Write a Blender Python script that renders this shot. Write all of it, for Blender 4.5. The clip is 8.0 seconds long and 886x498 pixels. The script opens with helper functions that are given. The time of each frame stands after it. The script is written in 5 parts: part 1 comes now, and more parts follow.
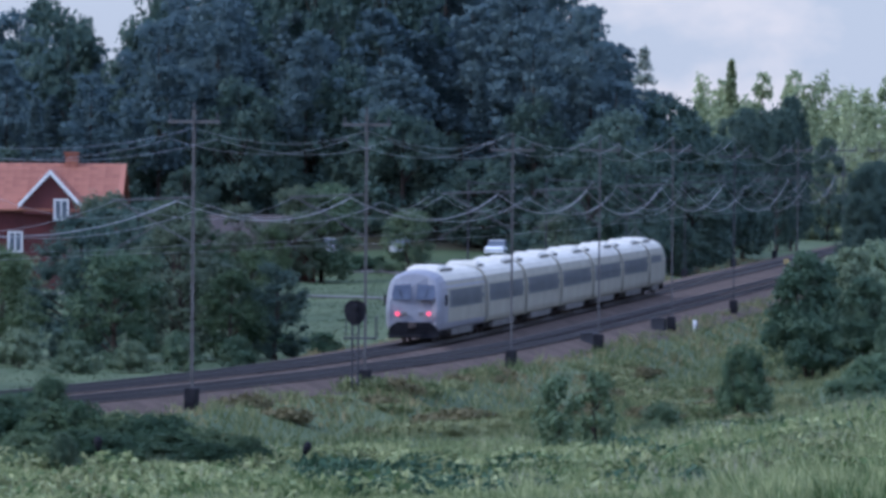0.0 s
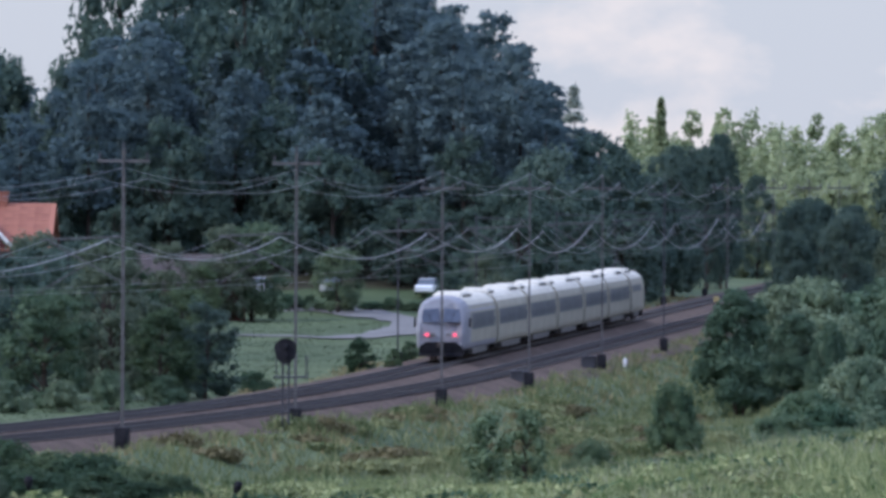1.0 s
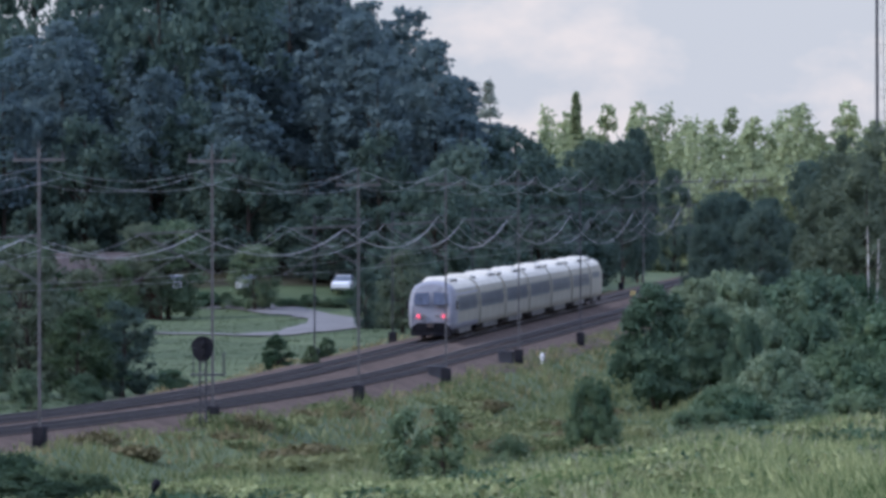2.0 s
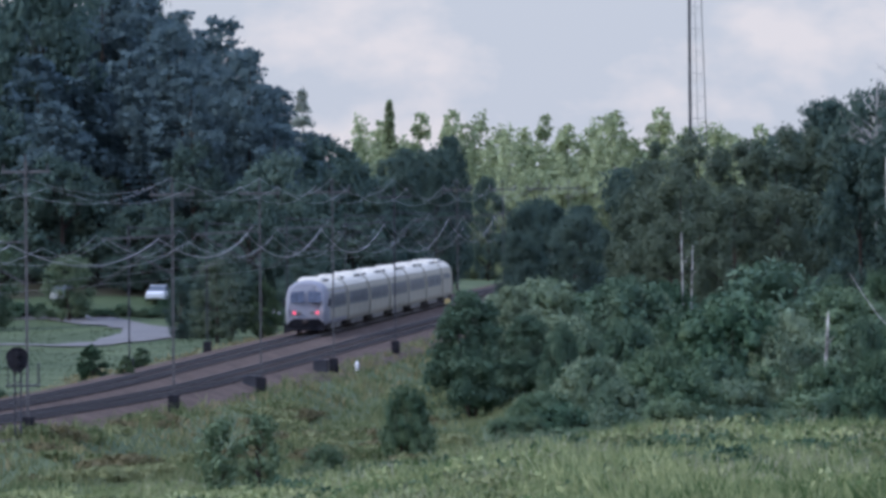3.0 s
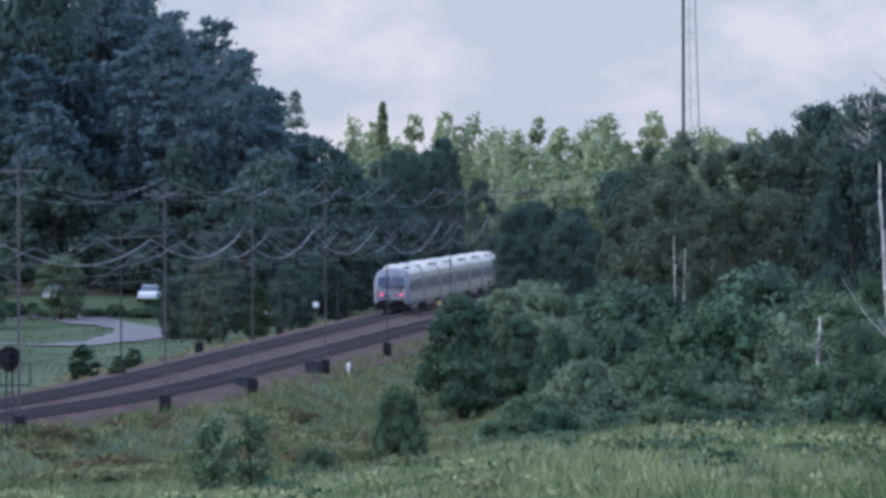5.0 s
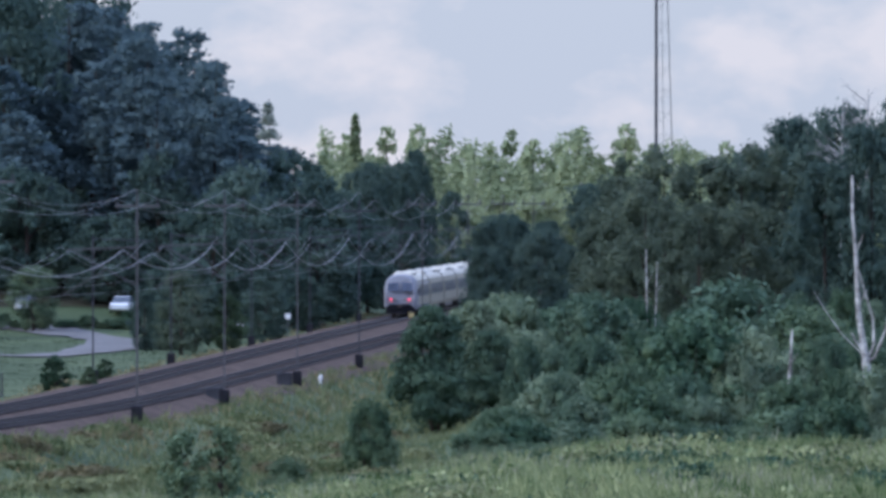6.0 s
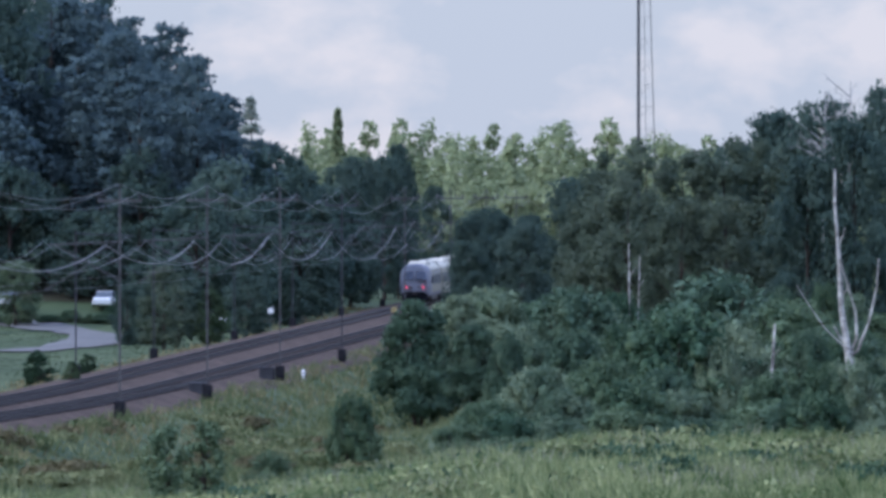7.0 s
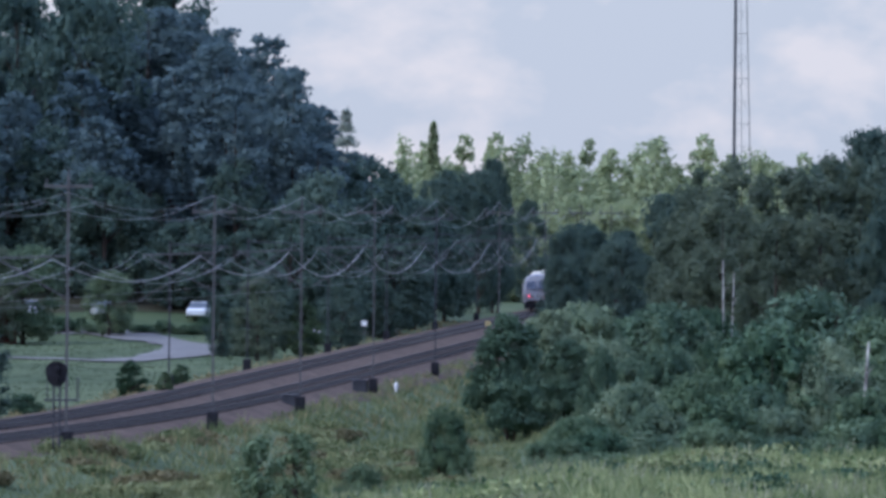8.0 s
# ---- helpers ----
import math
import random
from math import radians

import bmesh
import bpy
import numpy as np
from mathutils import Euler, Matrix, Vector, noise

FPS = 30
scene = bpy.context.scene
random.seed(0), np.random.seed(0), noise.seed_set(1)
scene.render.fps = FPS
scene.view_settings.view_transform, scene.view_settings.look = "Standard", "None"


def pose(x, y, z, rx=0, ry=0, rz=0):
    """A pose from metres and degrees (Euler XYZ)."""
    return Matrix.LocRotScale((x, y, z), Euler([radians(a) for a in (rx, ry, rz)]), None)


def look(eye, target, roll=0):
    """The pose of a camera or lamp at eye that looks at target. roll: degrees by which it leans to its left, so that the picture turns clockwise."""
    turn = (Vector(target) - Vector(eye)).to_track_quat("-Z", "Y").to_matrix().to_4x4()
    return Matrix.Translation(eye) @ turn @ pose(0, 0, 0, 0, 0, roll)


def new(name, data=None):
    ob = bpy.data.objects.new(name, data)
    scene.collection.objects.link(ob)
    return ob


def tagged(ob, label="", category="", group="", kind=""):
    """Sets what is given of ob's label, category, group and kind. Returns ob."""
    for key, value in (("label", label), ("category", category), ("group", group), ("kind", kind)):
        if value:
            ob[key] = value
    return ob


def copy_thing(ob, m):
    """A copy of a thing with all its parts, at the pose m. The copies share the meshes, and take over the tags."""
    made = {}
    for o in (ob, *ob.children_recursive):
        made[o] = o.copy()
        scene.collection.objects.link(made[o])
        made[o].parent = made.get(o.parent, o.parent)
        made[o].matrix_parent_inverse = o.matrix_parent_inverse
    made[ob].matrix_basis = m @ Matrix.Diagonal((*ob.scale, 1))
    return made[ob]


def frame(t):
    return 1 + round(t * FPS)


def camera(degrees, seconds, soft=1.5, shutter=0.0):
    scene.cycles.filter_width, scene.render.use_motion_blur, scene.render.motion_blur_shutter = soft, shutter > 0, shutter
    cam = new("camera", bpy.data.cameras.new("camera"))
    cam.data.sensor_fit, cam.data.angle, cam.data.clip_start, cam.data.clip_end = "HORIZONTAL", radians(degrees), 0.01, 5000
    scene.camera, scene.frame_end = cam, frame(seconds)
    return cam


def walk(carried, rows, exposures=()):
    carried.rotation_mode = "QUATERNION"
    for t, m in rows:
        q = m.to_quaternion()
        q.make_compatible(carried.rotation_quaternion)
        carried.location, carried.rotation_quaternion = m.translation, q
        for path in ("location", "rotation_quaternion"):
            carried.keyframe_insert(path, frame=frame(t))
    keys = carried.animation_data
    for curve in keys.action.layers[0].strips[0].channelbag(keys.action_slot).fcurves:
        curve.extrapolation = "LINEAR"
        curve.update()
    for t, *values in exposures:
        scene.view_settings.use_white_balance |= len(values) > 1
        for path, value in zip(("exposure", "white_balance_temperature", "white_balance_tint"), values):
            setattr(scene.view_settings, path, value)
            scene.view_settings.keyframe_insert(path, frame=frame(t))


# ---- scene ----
EYE = 10.4            # lens height above the rail tops
cam = camera(5.866, 8.0, soft=3.6)
# seconds, yaw, pitch, lean in degrees: the camera only pans
PATH = [
    (0.0, 2.5128, -0.6981, -0.49),
    (0.5, 2.0026, -0.7727, -0.47),
    (1.0, 2.0480, -0.4398, -0.34),
    (2.5, 0.9829, -0.4747, 0.45),
    (3.0, 0.2550, -0.4149, 0.50),
    (3.5, -0.0000, -0.5243, 0.69),
    (4.0, 0.0186, -0.4705, 0.21),
    (4.5, 0.2341, -0.4187, 0.18),
    (6.0, 0.0247, -0.3205, -0.07),
    (6.5, -0.0256, -0.2144, -0.14),
    (7.0, -0.0911, -0.3589, 0.02),
    (7.5, -0.0719, -0.2669, -0.34),
    (8.0, 0.5378, -0.2688, -0.61),
]
walk(cam, [(t, pose(0, 0, EYE, 90 + pitch, roll, yaw)) for t, yaw, pitch, roll in PATH],
     [(0.0, 0.0, 5050, 13), (0.5, 0.12, 5300, 13), (1.0, 0.1, 5550, 13), (2.5, 0.05, 5600, 13), (3.0, 0.0, 5450, 13), (3.5, 0.0, 5280, 13), (4.0, 0.0, 5250, 13), (8.0, 0.0, 5250, 13)])

# ---- light ----
SUN_FROM = Vector((-0.74, -0.24, 0.62)).normalized()
world = bpy.data.worlds.new("sky")
scene.world = world
world.use_nodes = True
wt = world.node_tree
wt.nodes.clear()
w_out = wt.nodes.new("ShaderNodeOutputWorld")
w_bg = wt.nodes.new("ShaderNodeBackground")
w_sky = wt.nodes.new("ShaderNodeTexSky")
w_sky.sky_type = "NISHITA"
w_sky.sun_disc = False
w_sky.sun_elevation = math.asin(SUN_FROM.z)
w_sky.sun_rotation = math.atan2(SUN_FROM.x, SUN_FROM.y)
w_gain = wt.nodes.new("ShaderNodeMix")
w_gain.data_type, w_gain.blend_type = "RGBA", "MULTIPLY"
w_gain.inputs[0].default_value = 1.0
w_gain.inputs[7].default_value = (0.085, 0.085, 0.085, 1)
wt.links.new(w_sky.outputs[0], w_gain.inputs[6])
w_co = wt.nodes.new("ShaderNodeTexCoord")
w_map = wt.nodes.new("ShaderNodeMapping")
w_map.inputs["Scale"].default_value = (42, 42, 72)
w_noise = wt.nodes.new("ShaderNodeTexNoise")
w_noise.inputs["Scale"].default_value = 1.0
w_noise.inputs["Detail"].default_value = 5
w_noise.inputs["Roughness"].default_value = 0.55
w_ramp = wt.nodes.new("ShaderNodeValToRGB")
w_ramp.color_ramp.elements[0].position = 0.46
w_ramp.color_ramp.elements[1].position = 0.60
w_ramp.color_ramp.elements[0].color = (0.67, 0.655, 0.645, 1)
w_ramp.color_ramp.elements[1].color = (0.90, 0.79, 0.71, 1)
w_mix = wt.nodes.new("ShaderNodeMix")
w_mix.data_type = "RGBA"
w_mix.inputs[0].default_value = 0.85
wt.links.new(w_co.outputs["Generated"], w_map.inputs[0])
wt.links.new(w_map.outputs[0], w_noise.inputs["Vector"])
wt.links.new(w_noise.outputs[0], w_ramp.inputs[0])
wt.links.new(w_gain.outputs[2], w_mix.inputs[6])
wt.links.new(w_ramp.outputs[0], w_mix.inputs[7])
# blue gaps between the clouds overhead
w_blue = wt.nodes.new("ShaderNodeMix")
w_blue.data_type, w_blue.blend_type = "RGBA", "MULTIPLY"
w_blue.inputs[7].default_value = (0.76, 0.90, 1.26, 1)
wt.links.new(w_mix.outputs[2], w_blue.inputs[6])
wt.links.new(w_blue.outputs[2], w_bg.inputs[0])
# a clouded sky is about three times as bright overhead as at the horizon
w_sep = wt.nodes.new("ShaderNodeSeparateXYZ")
w_up = wt.nodes.new("ShaderNodeMapRange")
w_up.inputs["From Min"].default_value, w_up.inputs["From Max"].default_value = 0.03, 1.0
w_up.inputs["To Min"].default_value, w_up.inputs["To Max"].default_value = 1.0, 2.5
wt.links.new(w_co.outputs["Generated"], w_sep.inputs[0])
wt.links.new(w_sep.outputs["Z"], w_up.inputs[0])
wt.links.new(w_up.outputs[0], w_bg.inputs[1])
w_high = wt.nodes.new("ShaderNodeMapRange")
w_high.inputs["From Min"].default_value, w_high.inputs["From Max"].default_value = 0.05, 0.5
wt.links.new(w_sep.outputs["Z"], w_high.inputs[0])
wt.links.new(w_high.outputs[0], w_blue.inputs[0])
wt.links.new(w_bg.outputs[0], w_out.inputs[0])

sun = new("sun", bpy.data.lights.new("sun", "SUN"))
sun.data.energy, sun.data.angle, sun.data.color = 2.5, radians(4), (1.0, 0.9, 0.76)
sun.matrix_basis = look((-80, 60, 90), Vector((-80, 60, 90)) - SUN_FROM)


# ---- materials ----
def material(name, dark, light, rough=0.7, metal=0.0, scale=6.0, fine=60.0, bump=0.0, per_object=0.0, translucent=0.0, per_island=0.0, relief=0.05, spec=0.5):
    m = bpy.data.materials.new(name)
    m.use_nodes = True
    nt = m.node_tree
    b = nt.nodes["Principled BSDF"]
    co = nt.nodes.new("ShaderNodeTexCoord")
    n1 = nt.nodes.new("ShaderNodeTexNoise")
    n1.inputs["Scale"].default_value, n1.inputs["Detail"].default_value = scale, 4
    n2 = nt.nodes.new("ShaderNodeTexNoise")
    n2.inputs["Scale"].default_value, n2.inputs["Detail"].default_value = fine, 2
    for n in (n1, n2):
        nt.links.new(co.outputs["Object"], n.inputs["Vector"])
    add = nt.nodes.new("ShaderNodeMath")
    add.operation = "ADD"
    half = nt.nodes.new("ShaderNodeMath")
    half.operation, half.inputs[1].default_value = "MULTIPLY_ADD", 0.6
    half.inputs[2].default_value = -0.3
    nt.links.new(n2.outputs[0], half.inputs[0])
    nt.links.new(n1.outputs[0], add.inputs[0])
    nt.links.new(half.outputs[0], add.inputs[1])
    value = add.outputs[0]
    for amount, node, socket in ((per_object, "ShaderNodeObjectInfo", "Random"), (per_island, "ShaderNodeNewGeometry", "Random Per Island")):
        if amount:
            info = nt.nodes.new(node)
            more = nt.nodes.new("ShaderNodeMath")
            more.operation, more.inputs[1].default_value = "MULTIPLY_ADD", amount
            shift = nt.nodes.new("ShaderNodeMath")
            shift.operation, shift.inputs[1].default_value = "SUBTRACT", amount / 2
            nt.links.new(info.outputs[socket], more.inputs[0])
            nt.links.new(value, more.inputs[2])
            nt.links.new(more.outputs[0], shift.inputs[0])
            value = shift.outputs[0]
    ramp = nt.nodes.new("ShaderNodeValToRGB")
    ramp.color_ramp.elements[0].position, ramp.color_ramp.elements[1].position = 0.3, 0.72
    ramp.color_ramp.elements[0].color, ramp.color_ramp.elements[1].color = (*dark, 1), (*light, 1)
    nt.links.new(value, ramp.inputs[0])
    nt.links.new(ramp.outputs[0], b.inputs["Base Color"])
    b.inputs["Roughness"].default_value, b.inputs["Metallic"].default_value = rough, metal
    b.inputs["Specular IOR Level"].default_value = spec
    if bump:
        bp = nt.nodes.new("ShaderNodeBump")
        bp.inputs["Strength"].default_value, bp.inputs["Distance"].default_value = bump, relief
        nt.links.new(n2.outputs[0], bp.inputs["Height"])
        nt.links.new(bp.outputs[0], b.inputs["Normal"])
    if translucent:
        tr = nt.nodes.new("ShaderNodeBsdfTranslucent")
        mx = nt.nodes.new("ShaderNodeMixShader")
        mx.inputs[0].default_value = translucent
        nt.links.new(ramp.outputs[0], tr.inputs[0])
        nt.links.new(b.outputs[0], mx.inputs[1])
        nt.links.new(tr.outputs[0], mx.inputs[2])
        nt.links.new(mx.outputs[0], nt.nodes["Material Output"].inputs[0])
    return m


def glow(name, colour, strength):
    m = bpy.data.materials.new(name)
    m.use_nodes = True
    b = m.node_tree.nodes["Principled BSDF"]
    b.inputs["Base Color"].default_value = (*colour, 1)
    b.inputs["Emission Color"].default_value = (*colour, 1)
    b.inputs["Emission Strength"].default_value = strength
    return m


# the hill's blue distance haze is mixed into the pine needle green
M_PINE = material("hazy_pine_needles", (0.09, 0.136, 0.15), (0.121, 0.172, 0.178), 0.85, scale=0.4, fine=3, per_object=0.5, translucent=0.45, spec=0.2)
M_PALEPINE = material("pale_pine_needles", (0.26, 0.3, 0.25), (0.38, 0.42, 0.35), 0.8, scale=0.5, fine=5, translucent=0.4, spec=0.2)
# spruce needles carry the same painted-in blue haze
M_SPRUCE = material("hazy_spruce_needles", (0.082, 0.124, 0.135), (0.112, 0.16, 0.164), 0.75, scale=0.5, fine=5, per_object=0.3, translucent=0.4, bump=1.0, relief=0.25, spec=0.12)
M_LEAF = material("broad_leaves", (0.04, 0.074, 0.042), (0.112, 0.158, 0.082), 0.75, scale=0.6, fine=6, per_object=0.6, translucent=0.25, bump=1.0, relief=0.25, spec=0.12)
M_DARKLEAF = material("dark_leaves", (0.062, 0.102, 0.088), (0.116, 0.164, 0.13), 0.75, scale=0.6, fine=6, per_object=0.25, translucent=0.35, bump=1.0, relief=0.25, spec=0.12)
M_BIRCH = material("birch_leaves", (0.088, 0.12, 0.084), (0.15, 0.186, 0.126), 0.75, scale=0.6, fine=6, per_object=0.25, translucent=0.3, bump=1.0, relief=0.25, spec=0.12)
M_SHRUB = material("shrub_leaves", (0.05, 0.095, 0.055), (0.15, 0.208, 0.116), 0.75, scale=0.6, fine=6, per_object=0.4, translucent=0.15, bump=1.0, relief=0.25, spec=0.12)
M_PALESHRUB = material("pale_shrub_leaves", (0.078, 0.128, 0.082), (0.21, 0.268, 0.166), 0.75, scale=0.6, fine=6, per_object=0.7, translucent=0.15, bump=1.0, relief=0.25, spec=0.12)
# far leaves brightened and paled: sunlight and haze painted into the colour
M_SUNLEAF = material("sunlit_hazy_leaves", (0.23, 0.28, 0.15), (0.4, 0.45, 0.25), 0.7, scale=0.4, fine=4, per_object=0.4, translucent=0.35, bump=1.0, relief=0.25, spec=0.12)
M_WILLOW = material("willow_leaves", (0.080, 0.130, 0.080), (0.225, 0.285, 0.165), 0.75, scale=0.6, fine=6, per_object=0.35, translucent=0.25, bump=1.0, relief=0.25, spec=0.12)
M_BARK = material("bark", (0.026, 0.022, 0.021), (0.075, 0.058, 0.050), 0.9, scale=1.2, fine=14, bump=0.5, per_object=0.2, spec=0.12)
M_WHITEBARK = material("white_bark", (0.10, 0.09, 0.085), (0.66, 0.64, 0.60), 0.8, scale=1.6, fine=7, bump=0.3)
M_GRASS = material("grass_blades", (0.088, 0.136, 0.05), (0.375, 0.405, 0.195), 0.7, scale=0.22, fine=1.1, translucent=0.3, per_island=0.35, spec=0.12)
M_GROUND = material("meadow", (0.050, 0.072, 0.036), (0.092, 0.116, 0.058), 0.95, scale=0.05, fine=0.25, bump=0.2, spec=0.12)
M_BALLAST = material("ballast", (0.046, 0.033, 0.027), (0.108, 0.079, 0.064), 0.95, scale=0.5, fine=9, bump=0.8, spec=0.12)
M_RAIL = material("rail_steel", (0.012, 0.01, 0.011), (0.03, 0.024, 0.025), 0.7, metal=0.2, scale=2, fine=20)
M_RUST = material("rusty_steel", (0.035, 0.028, 0.028), (0.085, 0.065, 0.060), 0.8, metal=0.2, scale=2, fine=20)
M_SLEEPER = material("concrete_sleeper", (0.02, 0.017, 0.017), (0.05, 0.042, 0.04), 0.9, scale=3, fine=30, per_object=0.3, spec=0.12)
M_MAST = material("weathered_steel", (0.072, 0.071, 0.076), (0.118, 0.116, 0.122), 0.6, metal=0.3, scale=2, fine=20)
M_DARKMAST = material("dark_steel", (0.030, 0.032, 0.040), (0.060, 0.062, 0.075), 0.6, metal=0.3, scale=2, fine=20)
M_WIRE = material("drawn_wire", (0.24, 0.25, 0.28), (0.40, 0.41, 0.44), 0.4, metal=0.6, scale=0.6, fine=4)
# silver for the sides, darkened because they face away from the sun
M_PAINT = material("shaded_silver_paint", (0.265, 0.255, 0.205), (0.335, 0.322, 0.262), 0.7, scale=0.5, fine=6, spec=0.12)
# blue skylight on the tail end is put into this nose colour
M_FACE = material("sky_tinted_nose_paint", (0.2, 0.205, 0.235), (0.265, 0.27, 0.3), 0.55, scale=0.7, fine=6, spec=0.12)
# roof colour lifted to show it lit from above
M_ROOF = material("sunlit_roof_paint", (0.46, 0.435, 0.36), (0.57, 0.54, 0.455), 0.5, scale=0.4, fine=5, spec=0.12)
M_BAND = material("window_band", (0.06, 0.07, 0.084), (0.095, 0.108, 0.125), 0.5, scale=0.35, fine=3, spec=0.12)
M_SCREEN = material("windscreen_glass", (0.035, 0.045, 0.075), (0.07, 0.085, 0.125), 0.12, scale=1, fine=6)
M_BLACK = material("black_underframe", (0.010, 0.010, 0.013), (0.030, 0.030, 0.036), 0.8, scale=2, fine=15, spec=0.05)
M_SKIRT = material("grey_skirt", (0.11, 0.108, 0.105), (0.17, 0.166, 0.16), 0.6, scale=0.8, fine=7, spec=0.12)
M_TAIL = glow("tail_light_glow", (1.0, 0.10, 0.16), 0.8)
M_TILE = material("orange_roof_tile", (0.22, 0.085, 0.058), (0.32, 0.13, 0.086), 0.85, scale=0.8, fine=6, per_object=0.3)
M_RED = material("falu_red_boards", (0.075, 0.018, 0.02), (0.115, 0.028, 0.028), 0.85, scale=0.6, fine=8, per_object=0.2)
M_WHITE = material("white_painted_wood", (0.62, 0.62, 0.64), (0.80, 0.80, 0.80), 0.6, scale=2, fine=20)
M_PANE = material("window_pane", (0.075, 0.09, 0.115), (0.125, 0.145, 0.175), 0.4, scale=2, fine=8, spec=0.12)
M_BRICK = material("chimney_brick", (0.20, 0.075, 0.05), (0.33, 0.13, 0.085), 0.9, scale=3, fine=25)
M_ROAD = material("gravel_road", (0.12, 0.118, 0.115), (0.19, 0.185, 0.18), 0.95, scale=0.3, fine=5, bump=0.3, spec=0.12)
M_CAR = material("white_car_paint", (0.60, 0.62, 0.66), (0.76, 0.78, 0.80), 0.3, scale=1, fine=9)
# litter brown taken very dark: the wood's shade is in the colour
M_FLOOR = material("shaded_litter", (0.020, 0.020, 0.014), (0.055, 0.055, 0.035), 0.95, scale=0.3, fine=3, bump=0.5, spec=0.12)
M_DRYGRASS = material("dry_grass_blades", (0.08, 0.112, 0.046), (0.235, 0.25, 0.122), 0.7, scale=0.12, fine=0.8, translucent=0.3, per_island=0.4, spec=0.12)
M_FIELD = material("field_grass", (0.052, 0.078, 0.042), (0.08, 0.106, 0.058), 0.8, scale=0.05, fine=0.4, translucent=0.2, per_island=0.12, spec=0.12)
M_BRACKEN = material("dry_bracken", (0.085, 0.08, 0.042), (0.185, 0.165, 0.09), 0.9, scale=0.5, fine=5, translucent=0.15, spec=0.12)
M_YELLOW = material("yellow_plate", (0.3, 0.24, 0.1), (0.4, 0.32, 0.14), 0.6, scale=3, fine=20)


# ---- mesh helpers ----
def part(name, bm, mat, parent=None, label="", smooth=False):
    me = bpy.data.meshes.new(name)
    bm.to_mesh(me)
    bm.free()
    me.materials.append(mat)
    if smooth:
        me.shade_smooth()
    ob = new(name, me)
    if parent:
        ob.parent = parent
    if label:
        ob["label"] = label
    return ob


def raw(name, verts, faces, mat, parent=None, label="", smooth=False):
    """A mesh object from arrays of vertices and equal-sided faces."""
    verts, faces = np.asarray(verts, np.float32), np.asarray(faces, np.int32)
    me = bpy.data.meshes.new(name)
    n, k = faces.shape
    me.vertices.add(len(verts))
    me.vertices.foreach_set("co", verts.ravel())
    me.loops.add(n * k)
    me.loops.foreach_set("vertex_index", faces.ravel())
    me.polygons.add(n)
    me.polygons.foreach_set("loop_start", np.arange(0, n * k, k, dtype=np.int32))
    me.update(calc_edges=True)
    me.materials.append(mat)
    if smooth:
        me.shade_smooth()
    ob = new(name, me)
    if parent:
        ob.parent = parent
    if label:
        ob["label"] = label
    return ob


def box(bm, x0, x1, y0, y1, z0, z1, bevel=0.0):
    m = Matrix.Translation(((x0 + x1) / 2, (y0 + y1) / 2, (z0 + z1) / 2)) @ Matrix.Diagonal((x1 - x0, y1 - y0, z1 - z0, 1))
    r = bmesh.ops.create_cube(bm, size=1, matrix=m)
    if bevel:
        edges = {e for v in r["verts"] for e in v.link_edges}
        bmesh.ops.bevel(bm, geom=list(edges), offset=bevel, segments=2, affect="EDGES", profile=0.5)
    return bm


def rod(bm, a, b, r0, r1=None, n=6):
    a, b = Vector(a), Vector(b)
    d = b - a
    m = Matrix.Translation((a + b) / 2) @ d.to_track_quat("Z", "Y").to_matrix().to_4x4()
    bmesh.ops.create_cone(bm, cap_ends=True, segments=n, radius1=r0, radius2=r0 if r1 is None else r1, depth=d.length, matrix=m)
    return bm


def loft(bm, sections, cap=True):
    rings = [[bm.verts.new(p) for p in s] for s in sections]
    n = len(rings[0])
    for a, b in zip(rings, rings[1:]):
        for i in range(n):
            bm.faces.new((a[i], a[(i + 1) % n], b[(i + 1) % n], b[i]))
    if cap:
        bm.faces.new(rings[0][::-1])
        bm.faces.new(rings[-1])
    bmesh.ops.recalc_face_normals(bm, faces=bm.faces)
    return bm


def empty(name, x=0, y=0, z=0, rz=0):
    ob = new(name)
    ob.matrix_basis = pose(x, y, z, 0, 0, rz)
    return ob


# ---- the plan of the line and the land ----
def track_x(y):
    """The far track's centre line: a bend that eases into a long straight."""
    return -20.9 + 0.0512 * (y - 450) - 0.0004 * max(0.0, 480 - y) ** 2 - 0.00028 * max(0.0, 430 - y) ** 2


LINE_Y = np.arange(270.0, 1300.0, 1.0)
LINE_X = np.array([track_x(v) for v in LINE_Y])
LINE_S = np.concatenate([[0], np.cumsum(np.hypot(np.diff(LINE_X), np.diff(LINE_Y)))])


def on_line(s, off=0.0):
    """Place at s metres along the far track, off metres to its right (towards the camera's side), and the heading."""
    x, y = np.interp(s, LINE_S, LINE_X), np.interp(s, LINE_S, LINE_Y)
    x2, y2 = np.interp(s + 1.0, LINE_S, LINE_X), np.interp(s + 1.0, LINE_S, LINE_Y)
    h = math.atan2(x2 - x, y2 - y)
    # the two tracks draw apart along the straight
    off += float(np.interp(y, [360, 410, 450, 510, 585, 700], [0.0, 0.1, 0.5, 0.9, 1.2, 1.6])) * min(max((off - 2) / 2.5, 0), 1)
    return x + off * math.cos(h), y - off * math.sin(h), h


def s_of_y(y):
    return float(np.interp(y, LINE_Y, LINE_S))


def smooth(a, b, v):
    t = np.clip((v - a) / (b - a), 0, 1)
    return t * t * (3 - 2 * t)


HILL_X = np.array([-140.0, -80.8, -72.8, -68.4, -65.2, -60.0, -43.6, -33.6, -25.2, -22.4, -19.7, -13.6, -10.2, 0.0])
